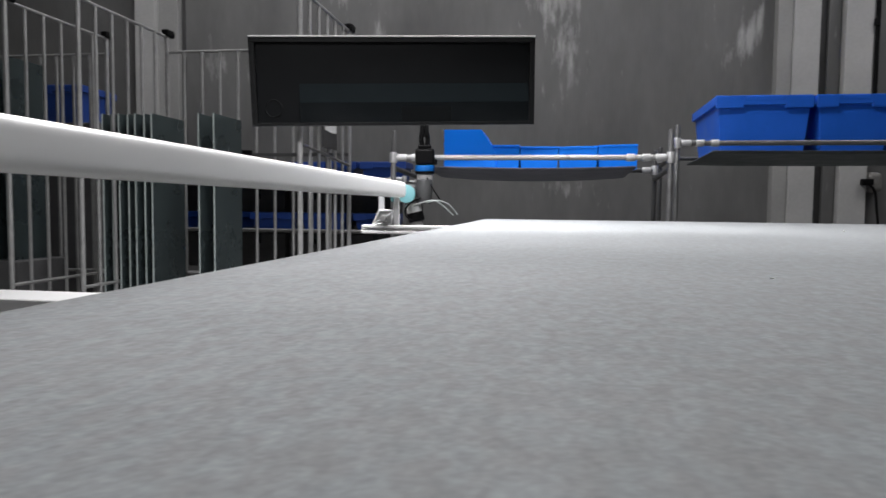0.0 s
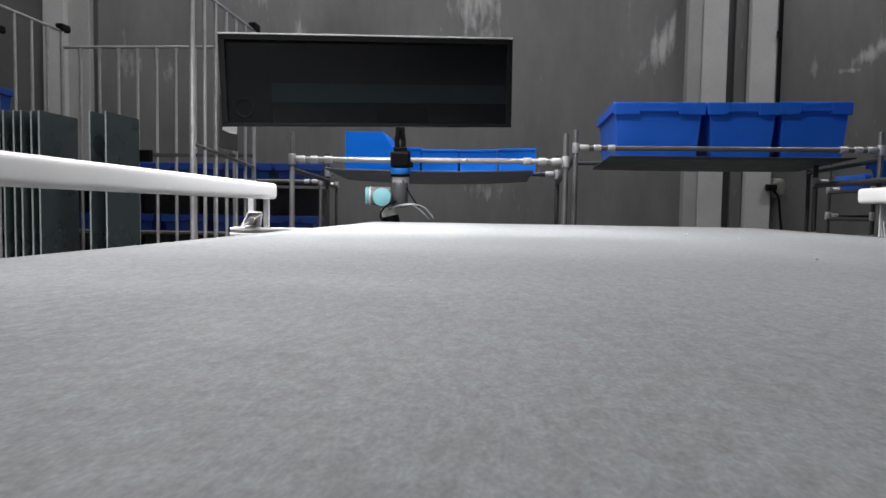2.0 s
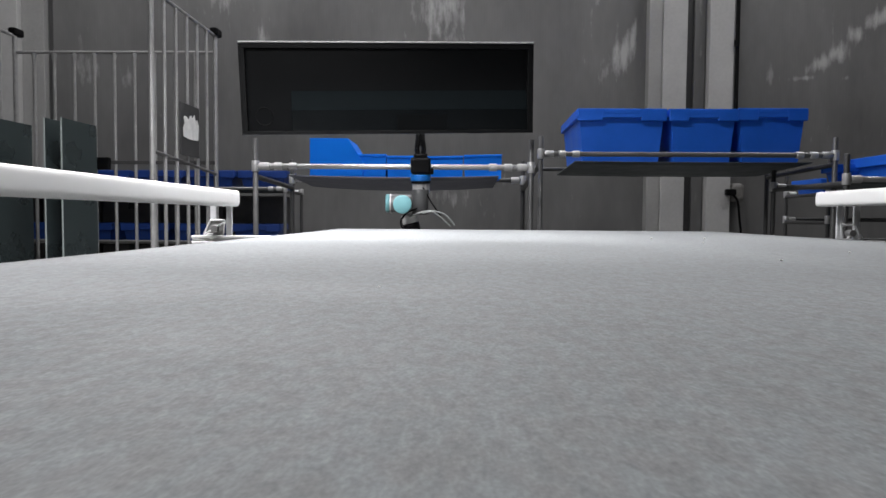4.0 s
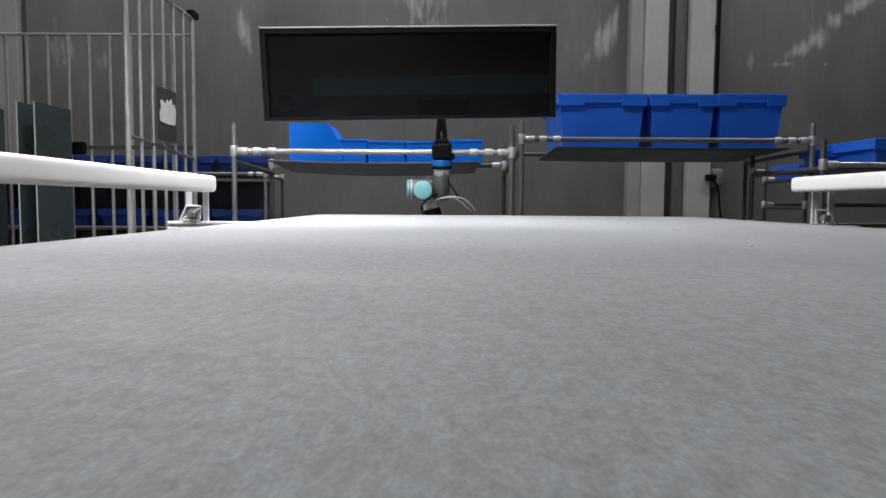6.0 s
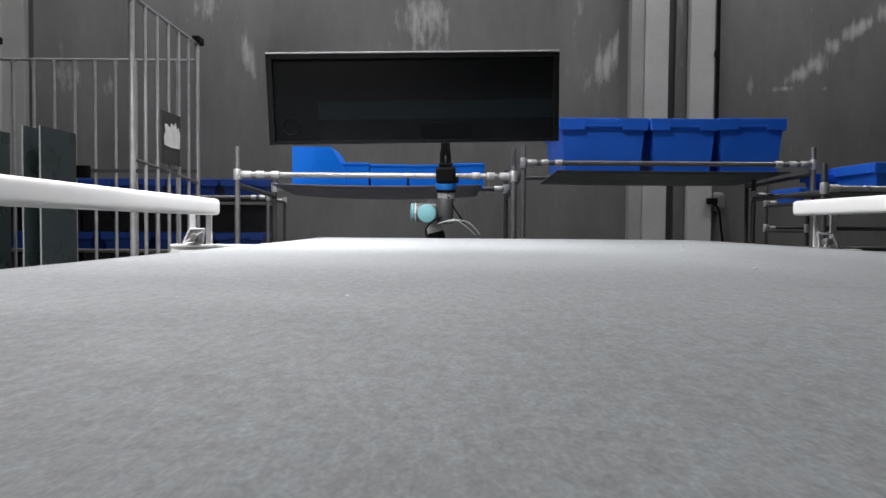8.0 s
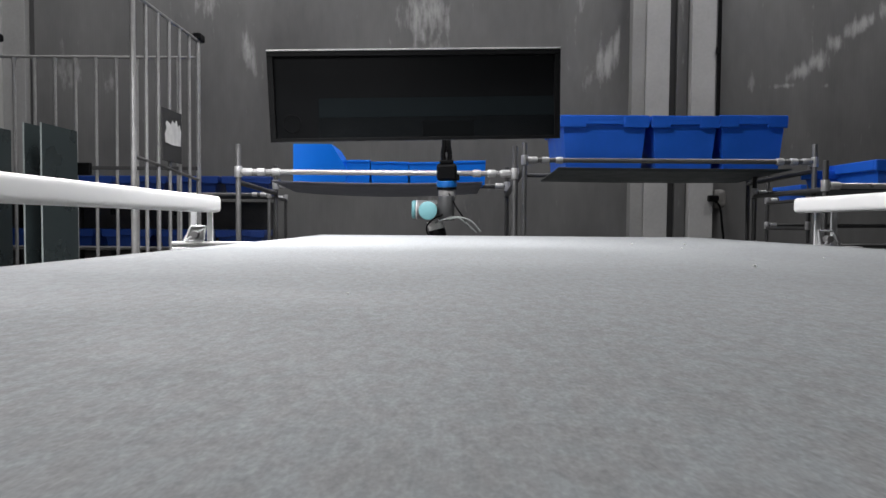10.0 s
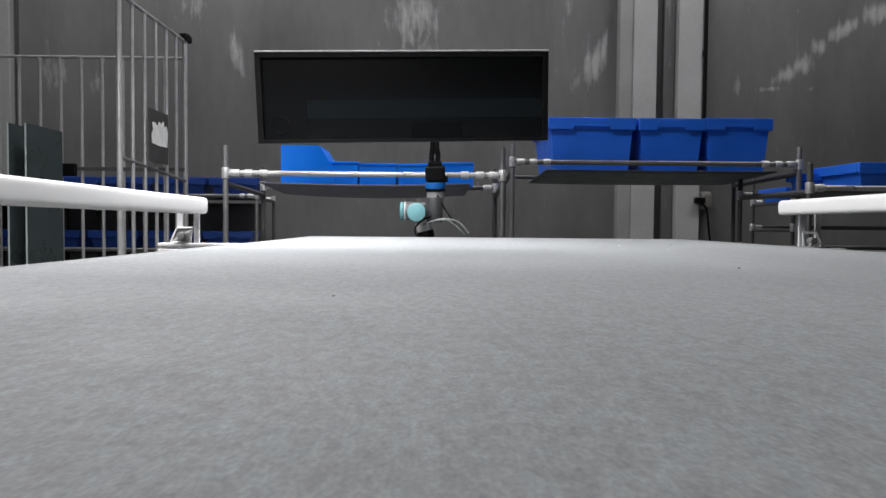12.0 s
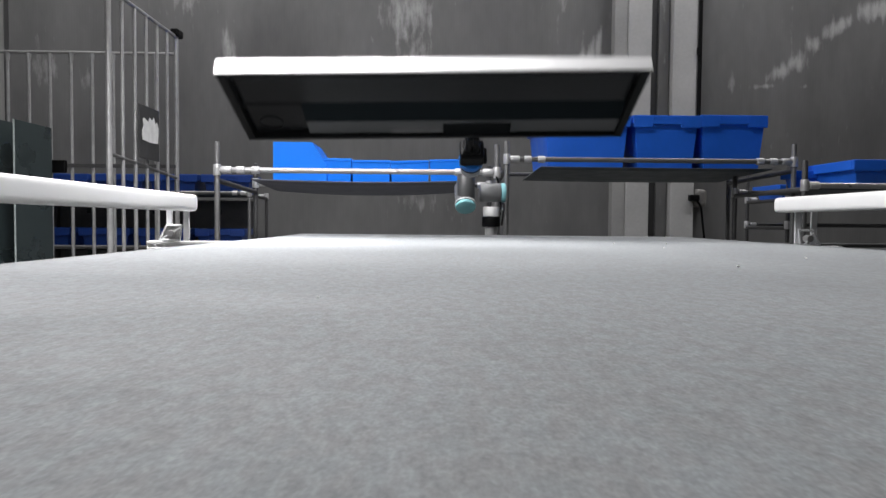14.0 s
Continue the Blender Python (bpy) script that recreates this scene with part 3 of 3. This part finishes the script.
t0 = tote(0.5, 0.62, 0.304)
t0.matrix_basis = pose(0.9, 4.16, 1.201, -1.5)

# rack beside it, with nearer totes
pipe_rack(1.835, 3.2, 3.3, 4.12, [(1.094, True), (0.78, False)], (1.215, 1.2), "dark pipe rack with shallow blue totes", M_PIPE, 0.004, 0.0135, 0.008, M_DARKPIPE, ())
tc = tote(0.5, 0.46, 0.15)
tc.matrix_basis = pose(2.395, 3.64, 1.083)
copy_thing(tc, pose(2.91, 3.66, 1.083))
tb = tote(0.2, 0.16, 0.12)
tb.matrix_basis = pose(2.14, 3.85, 1.083)
pipe_rack(2.42, 3.8, 4.55, 5.2, [(1.09, True), (0.9, False), (0.72, False)], (1.32, 1.32), "far dark pipe rack with blue bins", M_DARKPIPE, 0.004, 0.0135, 0.008, None, ())
tl = tote(0.34, 0.4, 0.095)
tl.matrix_basis = pose(2.56, 4.80, 1.08)

# far rack behind the cages
pipe_rack(-4.4, -1.42, 5.5, 6.2, [(1.118, True), (0.68, True), (0.3, False)], (1.14, 1.14), "long low rack full of blue bins behind the cages", M_MIDPIPE, 0.002, 0.0135, 0.008, None, (0.115,))
far_tote = tagged(tote(0.4, 0.34, 0.16, M_DIM_BLUE), "blue bin, colour dimmed for shade, on the far low rack", "bin", "navy bins")
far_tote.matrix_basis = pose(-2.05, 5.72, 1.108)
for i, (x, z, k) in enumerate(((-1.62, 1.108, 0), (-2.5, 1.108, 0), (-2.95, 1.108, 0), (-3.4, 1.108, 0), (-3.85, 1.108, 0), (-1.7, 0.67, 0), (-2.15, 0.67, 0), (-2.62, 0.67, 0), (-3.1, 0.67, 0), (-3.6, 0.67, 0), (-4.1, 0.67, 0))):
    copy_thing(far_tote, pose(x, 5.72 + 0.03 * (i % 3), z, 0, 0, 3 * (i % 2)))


def carton(w, d, h, label):
    e = tagged(new("carton"), label, "carton", "dark cartons")
    bm = bmesh.new()
    box(bm, -w / 2, w / 2, -d / 2, d / 2, 0, h, 0.008)
    part("body", bm, M_LOAD, e)
    bm = bmesh.new()
    box(bm, -0.025, 0.025, -d / 2 - 0.002, d / 2 + 0.002, h - 0.12, h + 0.002)
    part("tape", bm, M_SHEET, e)
    return e


c0 = carton(0.52, 0.2, 0.40, "dark carton stored on the far low rack")
c0.matrix_basis = pose(-1.8, 6.05, 0.67)
for i in range(1, 5):
    copy_thing(c0, pose(-1.8 - 0.55 * i, 6.05 + 0.02 * (i % 2), 0.67))
for i in range(5):
    copy_thing(c0, pose(-1.78 - 0.56 * i, 6.05, 0.315, 0, 0, 2 * (i % 2)) @ Matrix.Diagonal((1, 1, 0.8, 1)))
hung = tote(0.33, 0.45, 0.28, M_DIM_BLUE)


# ---- roll cages ----
def roll_cage(x0, x1, y0, y1):
    """A barred trolley: two side frames, a rear frame, a base and four castors."""
    e = tagged(new("roll_cage"), "galvanised steel roll cage with upright bars", "roll cage", "roll cages")
    w, d = x1 - x0, y1 - y0
    e.location = (x0, y0, 0)
    bm = bmesh.new()
    box(bm, 0, w, 0.0, d, 0.17, 0.2, 0.006)
    part("base", bm, M_STEEL, e)
    for x in (0.0, w):
        for y in (0.0, d):
            bm = bmesh.new()
            rod(bm, (x, y, 0.2), (x, y, 1.965), 0.0135, 10)
            part("corner_post", bm, M_STEEL, e)
            bm = bmesh.new()
            box(bm, x - 0.024, x + 0.024, y - 0.03, y + 0.06, 1.96, 2.005, 0.01)
            part("post_cap", bm, M_BLACK, e, "black plastic post cap")
        n = 6
        for k in range(1, n):
            bm = bmesh.new()
            rod(bm, (x, d * k / n, 0.2), (x, d * k / n, 1.96), 0.0095, 8)
            part("bar", bm, M_STEEL, e)
        for z in (1.96, 1.205, 0.45):
            bm = bmesh.new()
            rod(bm, (x, 0, z), (x, d, z - (0.06 if z == 1.205 else 0)), 0.0095, 8)
            part("rail", bm, M_MIDPIPE if z == 1.205 else M_STEEL, e)
    for z, mt in ((1.863, M_STEEL), (0.45, M_STEEL)):
        bm = bmesh.new()
        rod(bm, (0, d, z), (w, d, z), 0.0095, 8)
        part("rail", bm, mt, e)
    bm = bmesh.new()
    box(bm, 0.475, w, d - 0.02, d - 0.009, 1.2, 1.222, 0.002)
    part("lock_rail", bm, M_DARKPIPE, e, "dark flat locking rail")
    bm = bmesh.new()
    box(bm, 0.435, 0.585, d - 0.05, d - 0.021, 1.165, 1.24, 0.008)
    part("latch", bm, M_BLACK, e, "black plastic latch block")
    n = int(w / 0.121)
    for k in range(1, n + 1):
        x = w - 0.121 * k
        bm = bmesh.new()
        rod(bm, (x, d, 0.2), (x, d, 1.81), 0.0098, 8)
        rod(bm, (x, d, 1.81), (x, d, 1.858), 0.0098, 8, 0.016)
        part("bar", bm, M_STEEL, e)
    for x in (0.06, w - 0.06):
        for y in (0.06, d - 0.06):
            bm = bmesh.new()
            rod(bm, (x - 0.015, y, 0.055), (x + 0.015, y, 0.055), 0.055, 18)
            box(bm, x - 0.025, x + 0.025, y - 0.02, y + 0.02, 0.09, 0.17)
            part("castor", bm, M_BLACK, e)
    return e


cage = roll_cage(-2.665, -1.46, 3.21, 4.05)
copy_thing(cage, pose(-4.295, 3.21, 0))

e = tagged(new("cage_sign"), "dark tag plate with torn white paper on the cage", "sign")
e.location = (-1.437, 3.47, 1.21)
bm = bmesh.new()
box(bm, 0, 0.006, 0, 0.25, 0.0, 0.27, 0.002)
part("plate", bm, M_TAG, e)
bm = bmesh.new()
out = [(0.03, 0.095), (0.12, 0.088), (0.225, 0.092), (0.235, 0.17), (0.215, 0.205), (0.19, 0.19), (0.175, 0.225), (0.15, 0.205), (0.12, 0.215), (0.10, 0.19), (0.06, 0.205), (0.035, 0.2), (0.045, 0.165), (0.025, 0.14)]
a = [bm.verts.new((0.0075, y, z)) for y, z in out]
b = [bm.verts.new((0.009, y, z)) for y, z in out]
bm.faces.new(a), bm.faces.new(b)
for k in range(len(out)):
    bm.faces.new((a[k], a[(k + 1) % len(out)], b[(k + 1) % len(out)], b[k]))
part("paper", bm, M_PAPER, e, "torn white paper label")


def sheet(x, y0, y1, h):
    e = tagged(new("sheet_panel"), "dark greenish upright sheet panel with pale edge in a cage", "panel", "upright sheet panels")
    e.location = (x, y0, 0.2)
    bm = bmesh.new()
    box(bm, -0.004, 0.004, 0.004, y1 - y0, 0, h - 0.2, 0.001)
    part("sheet", bm, M_SHEET, e)
    bm = bmesh.new()
    box(bm, -0.0035, 0.0035, 0, 0.004, 0, h - 0.2)
    part("edge_strip", bm, M_EDGE, e)
    return e


s0 = sheet(-2.07, 3.5, 3.84, 1.40)
copy_thing(s0, pose(-2.16, 3.5, 0.2))
for k in range(7):
    copy_thing(s0, pose(-2.43 - 0.05 * k, 3.48 + 0.01 * (k % 2), 0.2))
for x in (-3.38, -3.5, -3.62):
    copy_thing(s0, pose(x, 3.52, 0.55))
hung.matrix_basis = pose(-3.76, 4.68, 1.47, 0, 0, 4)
big = carton(0.65, 0.55, 1.47, "tall dark carton behind the roll cages")
big.matrix_basis = pose(-3.72, 4.68, 0)
low = carton(0.4, 0.4, 0.35, "dark carton on the cage base")
low.matrix_basis = pose(-3.5, 3.7, 0.2)


# ---- the robot ----
def joint_body(bm, p, q, r):
    rod(bm, p, q, r, 24, bevel=0.006)


robot = tagged(new("robot_arm"), "grey robot arm with teal joint caps and black gripper", "robot arm")
bm = bmesh.new()
box(bm, -0.17, 0.17, -0.13, 0.17, 0.06, 0.42, 0.02)
cart = part("cart", bm, M_WHITE, robot, "white wheeled robot cart")
for x in (-0.12, 0.12):
    for y in (-0.08, 0.12):
        bm = bmesh.new()
        rod(bm, (x - 0.02, y, 0.05), (x + 0.02, y, 0.05), 0.05, 16)
        part("wheel", bm, M_BLACK, cart)
bm = bmesh.new()
joint_body(bm, (0, 0.02, 0.42), (0, 0.02, 0.56), 0.075)
smooth(part("shoulder", bm, M_ROBOT, robot))
bm = bmesh.new()
rod(bm, (0, 0.02, 0.54), (-0.02, 0.02, 0.74), 0.045, 20)
smooth(part("upper_arm", bm, M_SILVER, robot))

# forearm end: pale collar, black sleeve; origin where it meets the wrist
bm = bmesh.new()
rod(bm, (0, 0, -0.032), (0, 0, 0.012), 0.037, 24, bevel=0.004)
forearm = smooth(part("forearm", bm, M_WHITE, robot, "pale forearm collar"))
bm = bmesh.new()
rod(bm, (0, 0, -0.078), (0, 0, -0.032), 0.041, 24, bevel=0.004)
smooth(part("sleeve", bm, M_BLACK, forearm, "black rubber sleeve"))
bm = bmesh.new()
rod(bm, (0, 0, -0.24), (0, 0, -0.078), 0.027, 24)
smooth(part("tube", bm, M_SILVER, forearm))
# wrist joint with a round teal cap towards the belt
bm = bmesh.new()
joint_body(bm, (0, -0.036, 0), (0, 0.06, 0), 0.042)
wrist = smooth(part("wrist_joint", bm, M_ROBOT, robot))
bm = bmesh.new()
rod(bm, (0, -0.058, 0), (0, -0.036, 0), 0.0435, 28, bevel=0.007)
smooth(part("cap", bm, M_TEAL, wrist, "round teal joint cap"))
# elbow piece along x with a teal end
bm = bmesh.new()
joint_body(bm, (-0.055, 0, 0), (0.05, 0, 0), 0.046)
elbow = smooth(part("elbow_joint", bm, M_ROBOT, robot))
bm = bmesh.new()
rod(bm, (0.05, 0, 0), (0.070, 0, 0), 0.045, 28, bevel=0.008)
smooth(part("cap", bm, M_TEAL, elbow, "round teal joint cap"))
# Narrow white ring added in place of the highlight on the lit elbow body.
bm = bmesh.new()
rod(bm, (0.043, 0, 0), (0.0495, 0, 0), 0.0466, 24)
smooth(part("collar", bm, M_WHITE, elbow))
# upright wrist link
bm = bmesh.new()
joint_body(bm, (0, 0, -0.062), (0, 0, 0.058), 0.039)
link = smooth(part("wrist_link", bm, M_LINK, robot, "dark grey wrist link"))
# cables
bm = bmesh.new()
pipe(bm, [(0.0, -0.05, 0.0), (0.045, -0.055, 0.006), (0.10, -0.055, 0.004), (0.145, -0.05, -0.014), (0.175, -0.045, -0.04), (0.2, -0.03, -0.09)], 0.0042)
pipe(bm, [(0.06, -0.05, 0.0), (0.105, -0.06, 0.0), (0.13, -0.055, -0.02), (0.15, -0.05, -0.045), (0.18, -0.03, -0.09)], 0.0038)
smooth(part("hose", bm, M_HOSE, forearm, "pale looped air hose"))
bm = bmesh.new()
pipe(bm, [(0.085, -0.025, 0.155), (0.102, -0.04, 0.1), (0.115, -0.045, 0.05), (0.13, -0.05, 0.01), (0.15, -0.04, -0.05)], 0.004)
smooth(part("cable", bm, M_BLACK, forearm, "black cable"))
bm = bmesh.new()
pipe(bm, [(0.05, -0.05, 0.03), (0.0, -0.058, 0.022), (-0.04, -0.055, -0.005), (-0.045, -0.05, -0.04), (-0.02, -0.048, -0.07)], 0.004)
smooth(part("cable", bm, M_BLACK, forearm, "black cable"))

# gripper: origin at the tip that holds the tray, axis up
bm = bmesh.new()
box(bm, -0.047, 0.047, -0.04, 0.04, -0.185, -0.105, 0.013)
box(bm, 0.03, 0.06, -0.03, 0.03, -0.185, -0.155, 0.006)
box(bm, -0.032, 0.032, -0.03, 0.03, -0.106, -0.086, 0.006)
gripper = part("gripper", bm, M_BLACK, robot, "black two-finger gripper with blue ring")
for s in (-1, 1):
    bm = bmesh.new()
    rod(bm, (s * 0.012, -0.018, -0.095), (s * 0.017, -0.018, -0.062), 0.011, 10)
    rod(bm, (s * 0.012, 0.018, -0.095), (s * 0.017, 0.018, -0.062), 0.011, 10)
    rod(bm, (s * 0.017, -0.02, -0.062), (s * 0.0095, -0.02, -0.02), 0.011, 10)
    rod(bm, (s * 0.017, 0.02, -0.062), (s * 0.0095, 0.02, -0.02), 0.011, 10)
    box(bm, s * 0.0105 - 0.010, s * 0.0105 + 0.010, -0.028, 0.024, -0.052, 0.006, 0.003)
    part("finger", bm, M_BLACK, gripper)
bm = bmesh.new()
box(bm, -0.009, 0.009, -0.006, -0.002, -0.006, 0.026, 0.0015)
part("fingertip", bm, M_BLACK, gripper)
bm = bmesh.new()
rod(bm, (0, 0, -0.215), (0, 0, -0.186), 0.049, 28, bevel=0.003)
smooth(part("coupling_ring", bm, M_RING, gripper, "blue coupling ring"))
bm = bmesh.new()
rod(bm, (0, 0, -0.228), (0, 0, -0.2155), 0.047, 28)
smooth(part("sensor", bm, M_BLACK, gripper))
bm = bmesh.new()
rod(bm, (0, 0, -0.275), (0, 0, -0.2285), 0.041, 28, bevel=0.002)
smooth(part("flange", bm, M_SILVER, gripper, "silver tool flange"))


# ---- the tray ----
TW, TH, TD = 1.356, 0.414, 0.048


def tray():
    """A shallow white-backed case, black and glossy inside; origin at the middle of its lower edge, open side to -y."""
    e = tagged(new("display_case"), "wide shallow case, glossy black inside, held by a gripper", "case")
    for name, x0, x1, y0, y1, z0, z1 in (("back_shell", -TW / 2, TW / 2, TD - 0.010, TD, 0, TH), ("top_side", -TW / 2, TW / 2, -0.0035, TD - 0.0102, TH - 0.0015, TH + 0.0055),
                                         ("bottom_side", -TW / 2 + 0.0043, TW / 2 - 0.0043, -0.001, TD - 0.0102, 0, 0.004), ("end_side", -TW / 2, -TW / 2 + 0.004, 0.006, TD - 0.0102, 0.0042, TH - 0.0042),
                                         ("end_side", TW / 2 - 0.004, TW / 2, 0.006, TD - 0.0102, 0.0042, TH - 0.0042)):
        bm = bmesh.new()
        box(bm, x0, x1, y0, y1, z0, z1, 0.001)
        part(name, bm, M_WHITE if name == "top_side" else M_SATIN if name == "bottom_side" else M_SHELL, e, "dark lower edge" if name == "bottom_side" else "pale enamelled outer shell")
    t = 0.022
    for x0, x1, z0, z1 in ((-TW / 2 + 0.004, TW / 2 - 0.004, TH - 0.004 - t, TH - 0.004), (-TW / 2 + 0.004, TW / 2 - 0.004, 0.004, 0.004 + t * 0.6),
                           (-TW / 2 + 0.004, -TW / 2 + 0.004 + t, 0.004 + t * 0.6, TH - 0.004 - t), (TW / 2 - 0.004 - t, TW / 2 - 0.004, 0.004 + t * 0.6, TH - 0.004 - t)):
        bm = bmesh.new()
        box(bm, x0, x1, -0.002, TD - 0.012, z0, z1, 0.002)
        part("rim", bm, M_TRIM, e)
    for s in (-1, 1):
        bm = bmesh.new()
        box(bm, min(s * TW / 2, s * (TW / 2 - 0.0042)), max(s * TW / 2, s * (TW / 2 - 0.0042)), -0.002, 0.0055, 0.0, TH - 0.003)
        part("edge_trim", bm, M_TRIM, e)
    bm = bmesh.new()
    box(bm, -TW / 2 + 0.026, TW / 2 - 0.026, TD - 0.022, TD - 0.0105, 0.016, TH - 0.026)
    part("back_panel", bm, M_GLOSS, e, "glossy black back panel")
    bm = bmesh.new()
    xa, xb = -TW / 2 + 0.225, TW / 2 - 0.026
    out = [(TD - 0.0225, 0.2), (0.009, 0.114), (0.008, 0.0175), (TD - 0.0225, 0.0175)]
    a = [bm.verts.new((xa, y, z)) for y, z in out]
    b = [bm.verts.new((xb, y, z)) for y, z in out]
    bm.faces.new(a), bm.faces.new(b)
    for k in range(len(out)):
        bm.faces.new((a[k], a[(k + 1) % len(out)], b[(k + 1) % len(out)], b[k]))
    part("ledge", bm, M_LEDGE, e)
    bm = bmesh.new()
    box(bm, xa + 0.002, xb - 0.002, 0.0066, 0.0079, 0.0185, 0.111)
    part("lower_panel", bm, M_SLEEK, e, "polished black lower panel")
    bm = bmesh.new()
    box(bm, -TW / 2 + 0.028, -TW / 2 + 0.223, TD - 0.026, TD - 0.0225, 0.018, 0.195)
    plate = part("corner_plate", bm, M_GLOSS, e)
    bm = bmesh.new()
    c = Vector((-TW / 2 + 0.1, TD - 0.0275, 0.085))
    pipe(bm, [c + Vector((0.04 * math.cos(radians(g)), 0, 0.04 * math.sin(radians(g)))) for g in range(0, 345, 15)], 0.003, 6)
    smooth(part("ring", bm, M_TRIM, plate))
    bm = bmesh.new()
    box(bm, 0.03, 0.27, 0.0055, 0.0078, 0.019, 0.09)
    part("grip_plate", bm, M_PLATE, e)
    return e


case = tray()


# ---- what moves ----
def motions():
    GX = 0.14   # where the gripper holds the case, along its lower edge
    # seconds, gripper x, turn of the whole arm while the cart rolls in
    ROLL = [(0.0, -0.846, 11.5), (0.5, -0.727, 11.5), (1.0, -0.631, 11.2), (1.5, -0.546, 10.7), (2.0, -0.460, 10.0), (2.5, -0.396, 9.0), (3.0, -0.330, 8.1), (3.5, -0.260, 6.8),
            (3.7, -0.235, 6.2), (4.4, -0.150, 4.1), (5.2, -0.055, 2.1), (6.0, -0.006, 1.1), (6.5, 0.0, 1.0), (10.5, 0.003, 1.0), (12.0, 0.004, 1.2), (12.5, 0.0, 1.4)]
    END = (14.0, 0.0, 1.4)
    base = {}
    rows = []
    for t, x, turn in ROLL + [END]:
        m = Matrix.Translation((x, 3.25, 0)) @ pose(0, 0, 0, 0, 0, turn)
        base[t] = m
        rows.append((t, m))
    walk(robot, rows)
    still = base[12.5].inverted()

    # the case: middle of its lower edge, then tilt, lean, turn
    CASE = [(12.8, -0.134, 3.059, 1.298, 4.2, -0.8, 2.7), (13.0, -0.073, 2.94, 1.300, 4.3, -0.6, 2.5), (13.2, -0.002, 2.872, 1.300, 4.4, -0.8, 2.2), (13.3, 0.013, 2.846, 1.301, 5.6, -0.7, 1.2), (13.5, 0.023, 2.794, 1.318, 13.4, -0.8, 0.0),
            (13.7, 0.018, 2.684, 1.318, 29.7, -0.4, -2.2), (13.8, 0.024, 2.633, 1.303, 41.0, -0.5, -2.6), (13.9, 0.028, 2.582, 1.273, 53.4, -0.8, -1.8), (14.0, 0.036, 2.531, 1.208, 67.0, -1.0, -1.0)]
    held = pose(-0.134, -0.03, 1.287, 6.2, -1.6, 1.8)
    crows = [(t, base[t] @ held) for t, _, _ in ROLL]
    crows += [(t, pose(x, y, z, a, b, c)) for t, x, y, z, a, b, c in CASE]
    walk(case, crows)
    grip = pose(GX, 0.02, -0.006)
    walk(gripper, [(0.0, held @ grip), (12.5, held @ grip)] + [(t, still @ m @ grip) for t, m in crows if t > 12.5])

    # the other pieces in the robot's space: seconds, x, y, z, tilt, lean, turn
    def carry(ob, rows):
        walk(ob, [(t, pose(*r)) for t, *r in [(0.0, *rows[0][1:])] + rows])

    carry(link, [(12.5, 0.008, 0.0, 0.973, 3, 0, 0), (12.8, 0.0, -0.06, 0.972, 8, 0, 0), (13.0, 0.061, -0.15, 0.976, 12, 0, 0), (13.15, 0.11, -0.21, 0.985, 8, 0, 0), (13.3, 0.15, -0.27, 1.0, 4, 0, 0), (13.5, 0.16, -0.28, 1.02, 2, 0, 0),
                 (13.7, 0.17, -0.26, 1.05, 0, 0, 0), (14.0, 0.172, -0.22, 1.055, -4, 0, 0)])
    # wrist and elbow swing round together by a quarter turn as the cart comes up to the belt
    carry(wrist, [(12.5, -0.075, -0.041, 0.957, 0, 0, -4), (12.6, -0.067, -0.051, 0.957, 0, 0, -2), (12.7, -0.047, -0.086, 0.957, 0, 0, 8), (12.8, -0.004, -0.132, 0.968, 0, 0, 23), (12.9, 0.064, -0.162, 0.968, 0, 0, 38), (13, 0.136, -0.19, 0.968, 0, 0, 51), (13.1, 0.194, -0.216, 0.968, 0, 0, 63), (13.2, 0.24, -0.243, 0.968, 0, 0, 72), (13.3, 0.268, -0.259, 0.968, 0, 0, 80), (13.5, 0.279, -0.22, 0.982, 0, 0, 87), (13.7, 0.289, -0.2, 1.006, 0, 0, 90), (14, 0.299, -0.15, 1.036, 0, 0, 90)])
    carry(elbow, [(12.5, -0.088, 0.08, 0.965, 0, 0, 178), (12.6, -0.09, 0.07, 0.965, 0, 0, 180), (12.7, -0.087, 0.03, 0.965, 0, 0, 190), (12.8, -0.069, -0.03, 0.965, 0, 0, 205), (12.9, -0.018, -0.08, 0.965, 0, 0, 220), (13, 0.042, -0.13, 0.966, 0, 0, 233), (13.1, 0.094, -0.18, 0.966, 0, 0, 245), (13.2, 0.133, -0.225, 0.966, 0, 0, 254), (13.3, 0.153, -0.258, 0.966, 0, 0, 262), (13.5, 0.162, -0.258, 0.972, 0, 8, 268), (13.7, 0.168, -0.228, 0.985, 0, 22, 270), (13.85, 0.17, -0.208, 0.99, 0, 40, 270), (14, 0.17, -0.198, 1.018, 0, 52, 270)])
    carry(forearm, [(12.5, -0.045, 0.02, 0.900, 0, -14, 0), (12.7, -0.02, 0.0, 0.902, 0, -9, 5), (12.8, 0.005, -0.03, 0.903, 0, -3, 12), (12.9, 0.07, -0.08, 0.904, 0, 2, 20), (13.0, 0.138, -0.12, 0.905, 0, 4, 28), (13.3, 0.262, -0.22, 0.901, 0, 2, 45), (13.5, 0.268, -0.22, 0.912, 0, 0, 52),
                    (13.7, 0.278, -0.2, 0.932, 0, 0, 65), (14.0, 0.293, -0.15, 0.960, 0, 0, 85)])


motions()
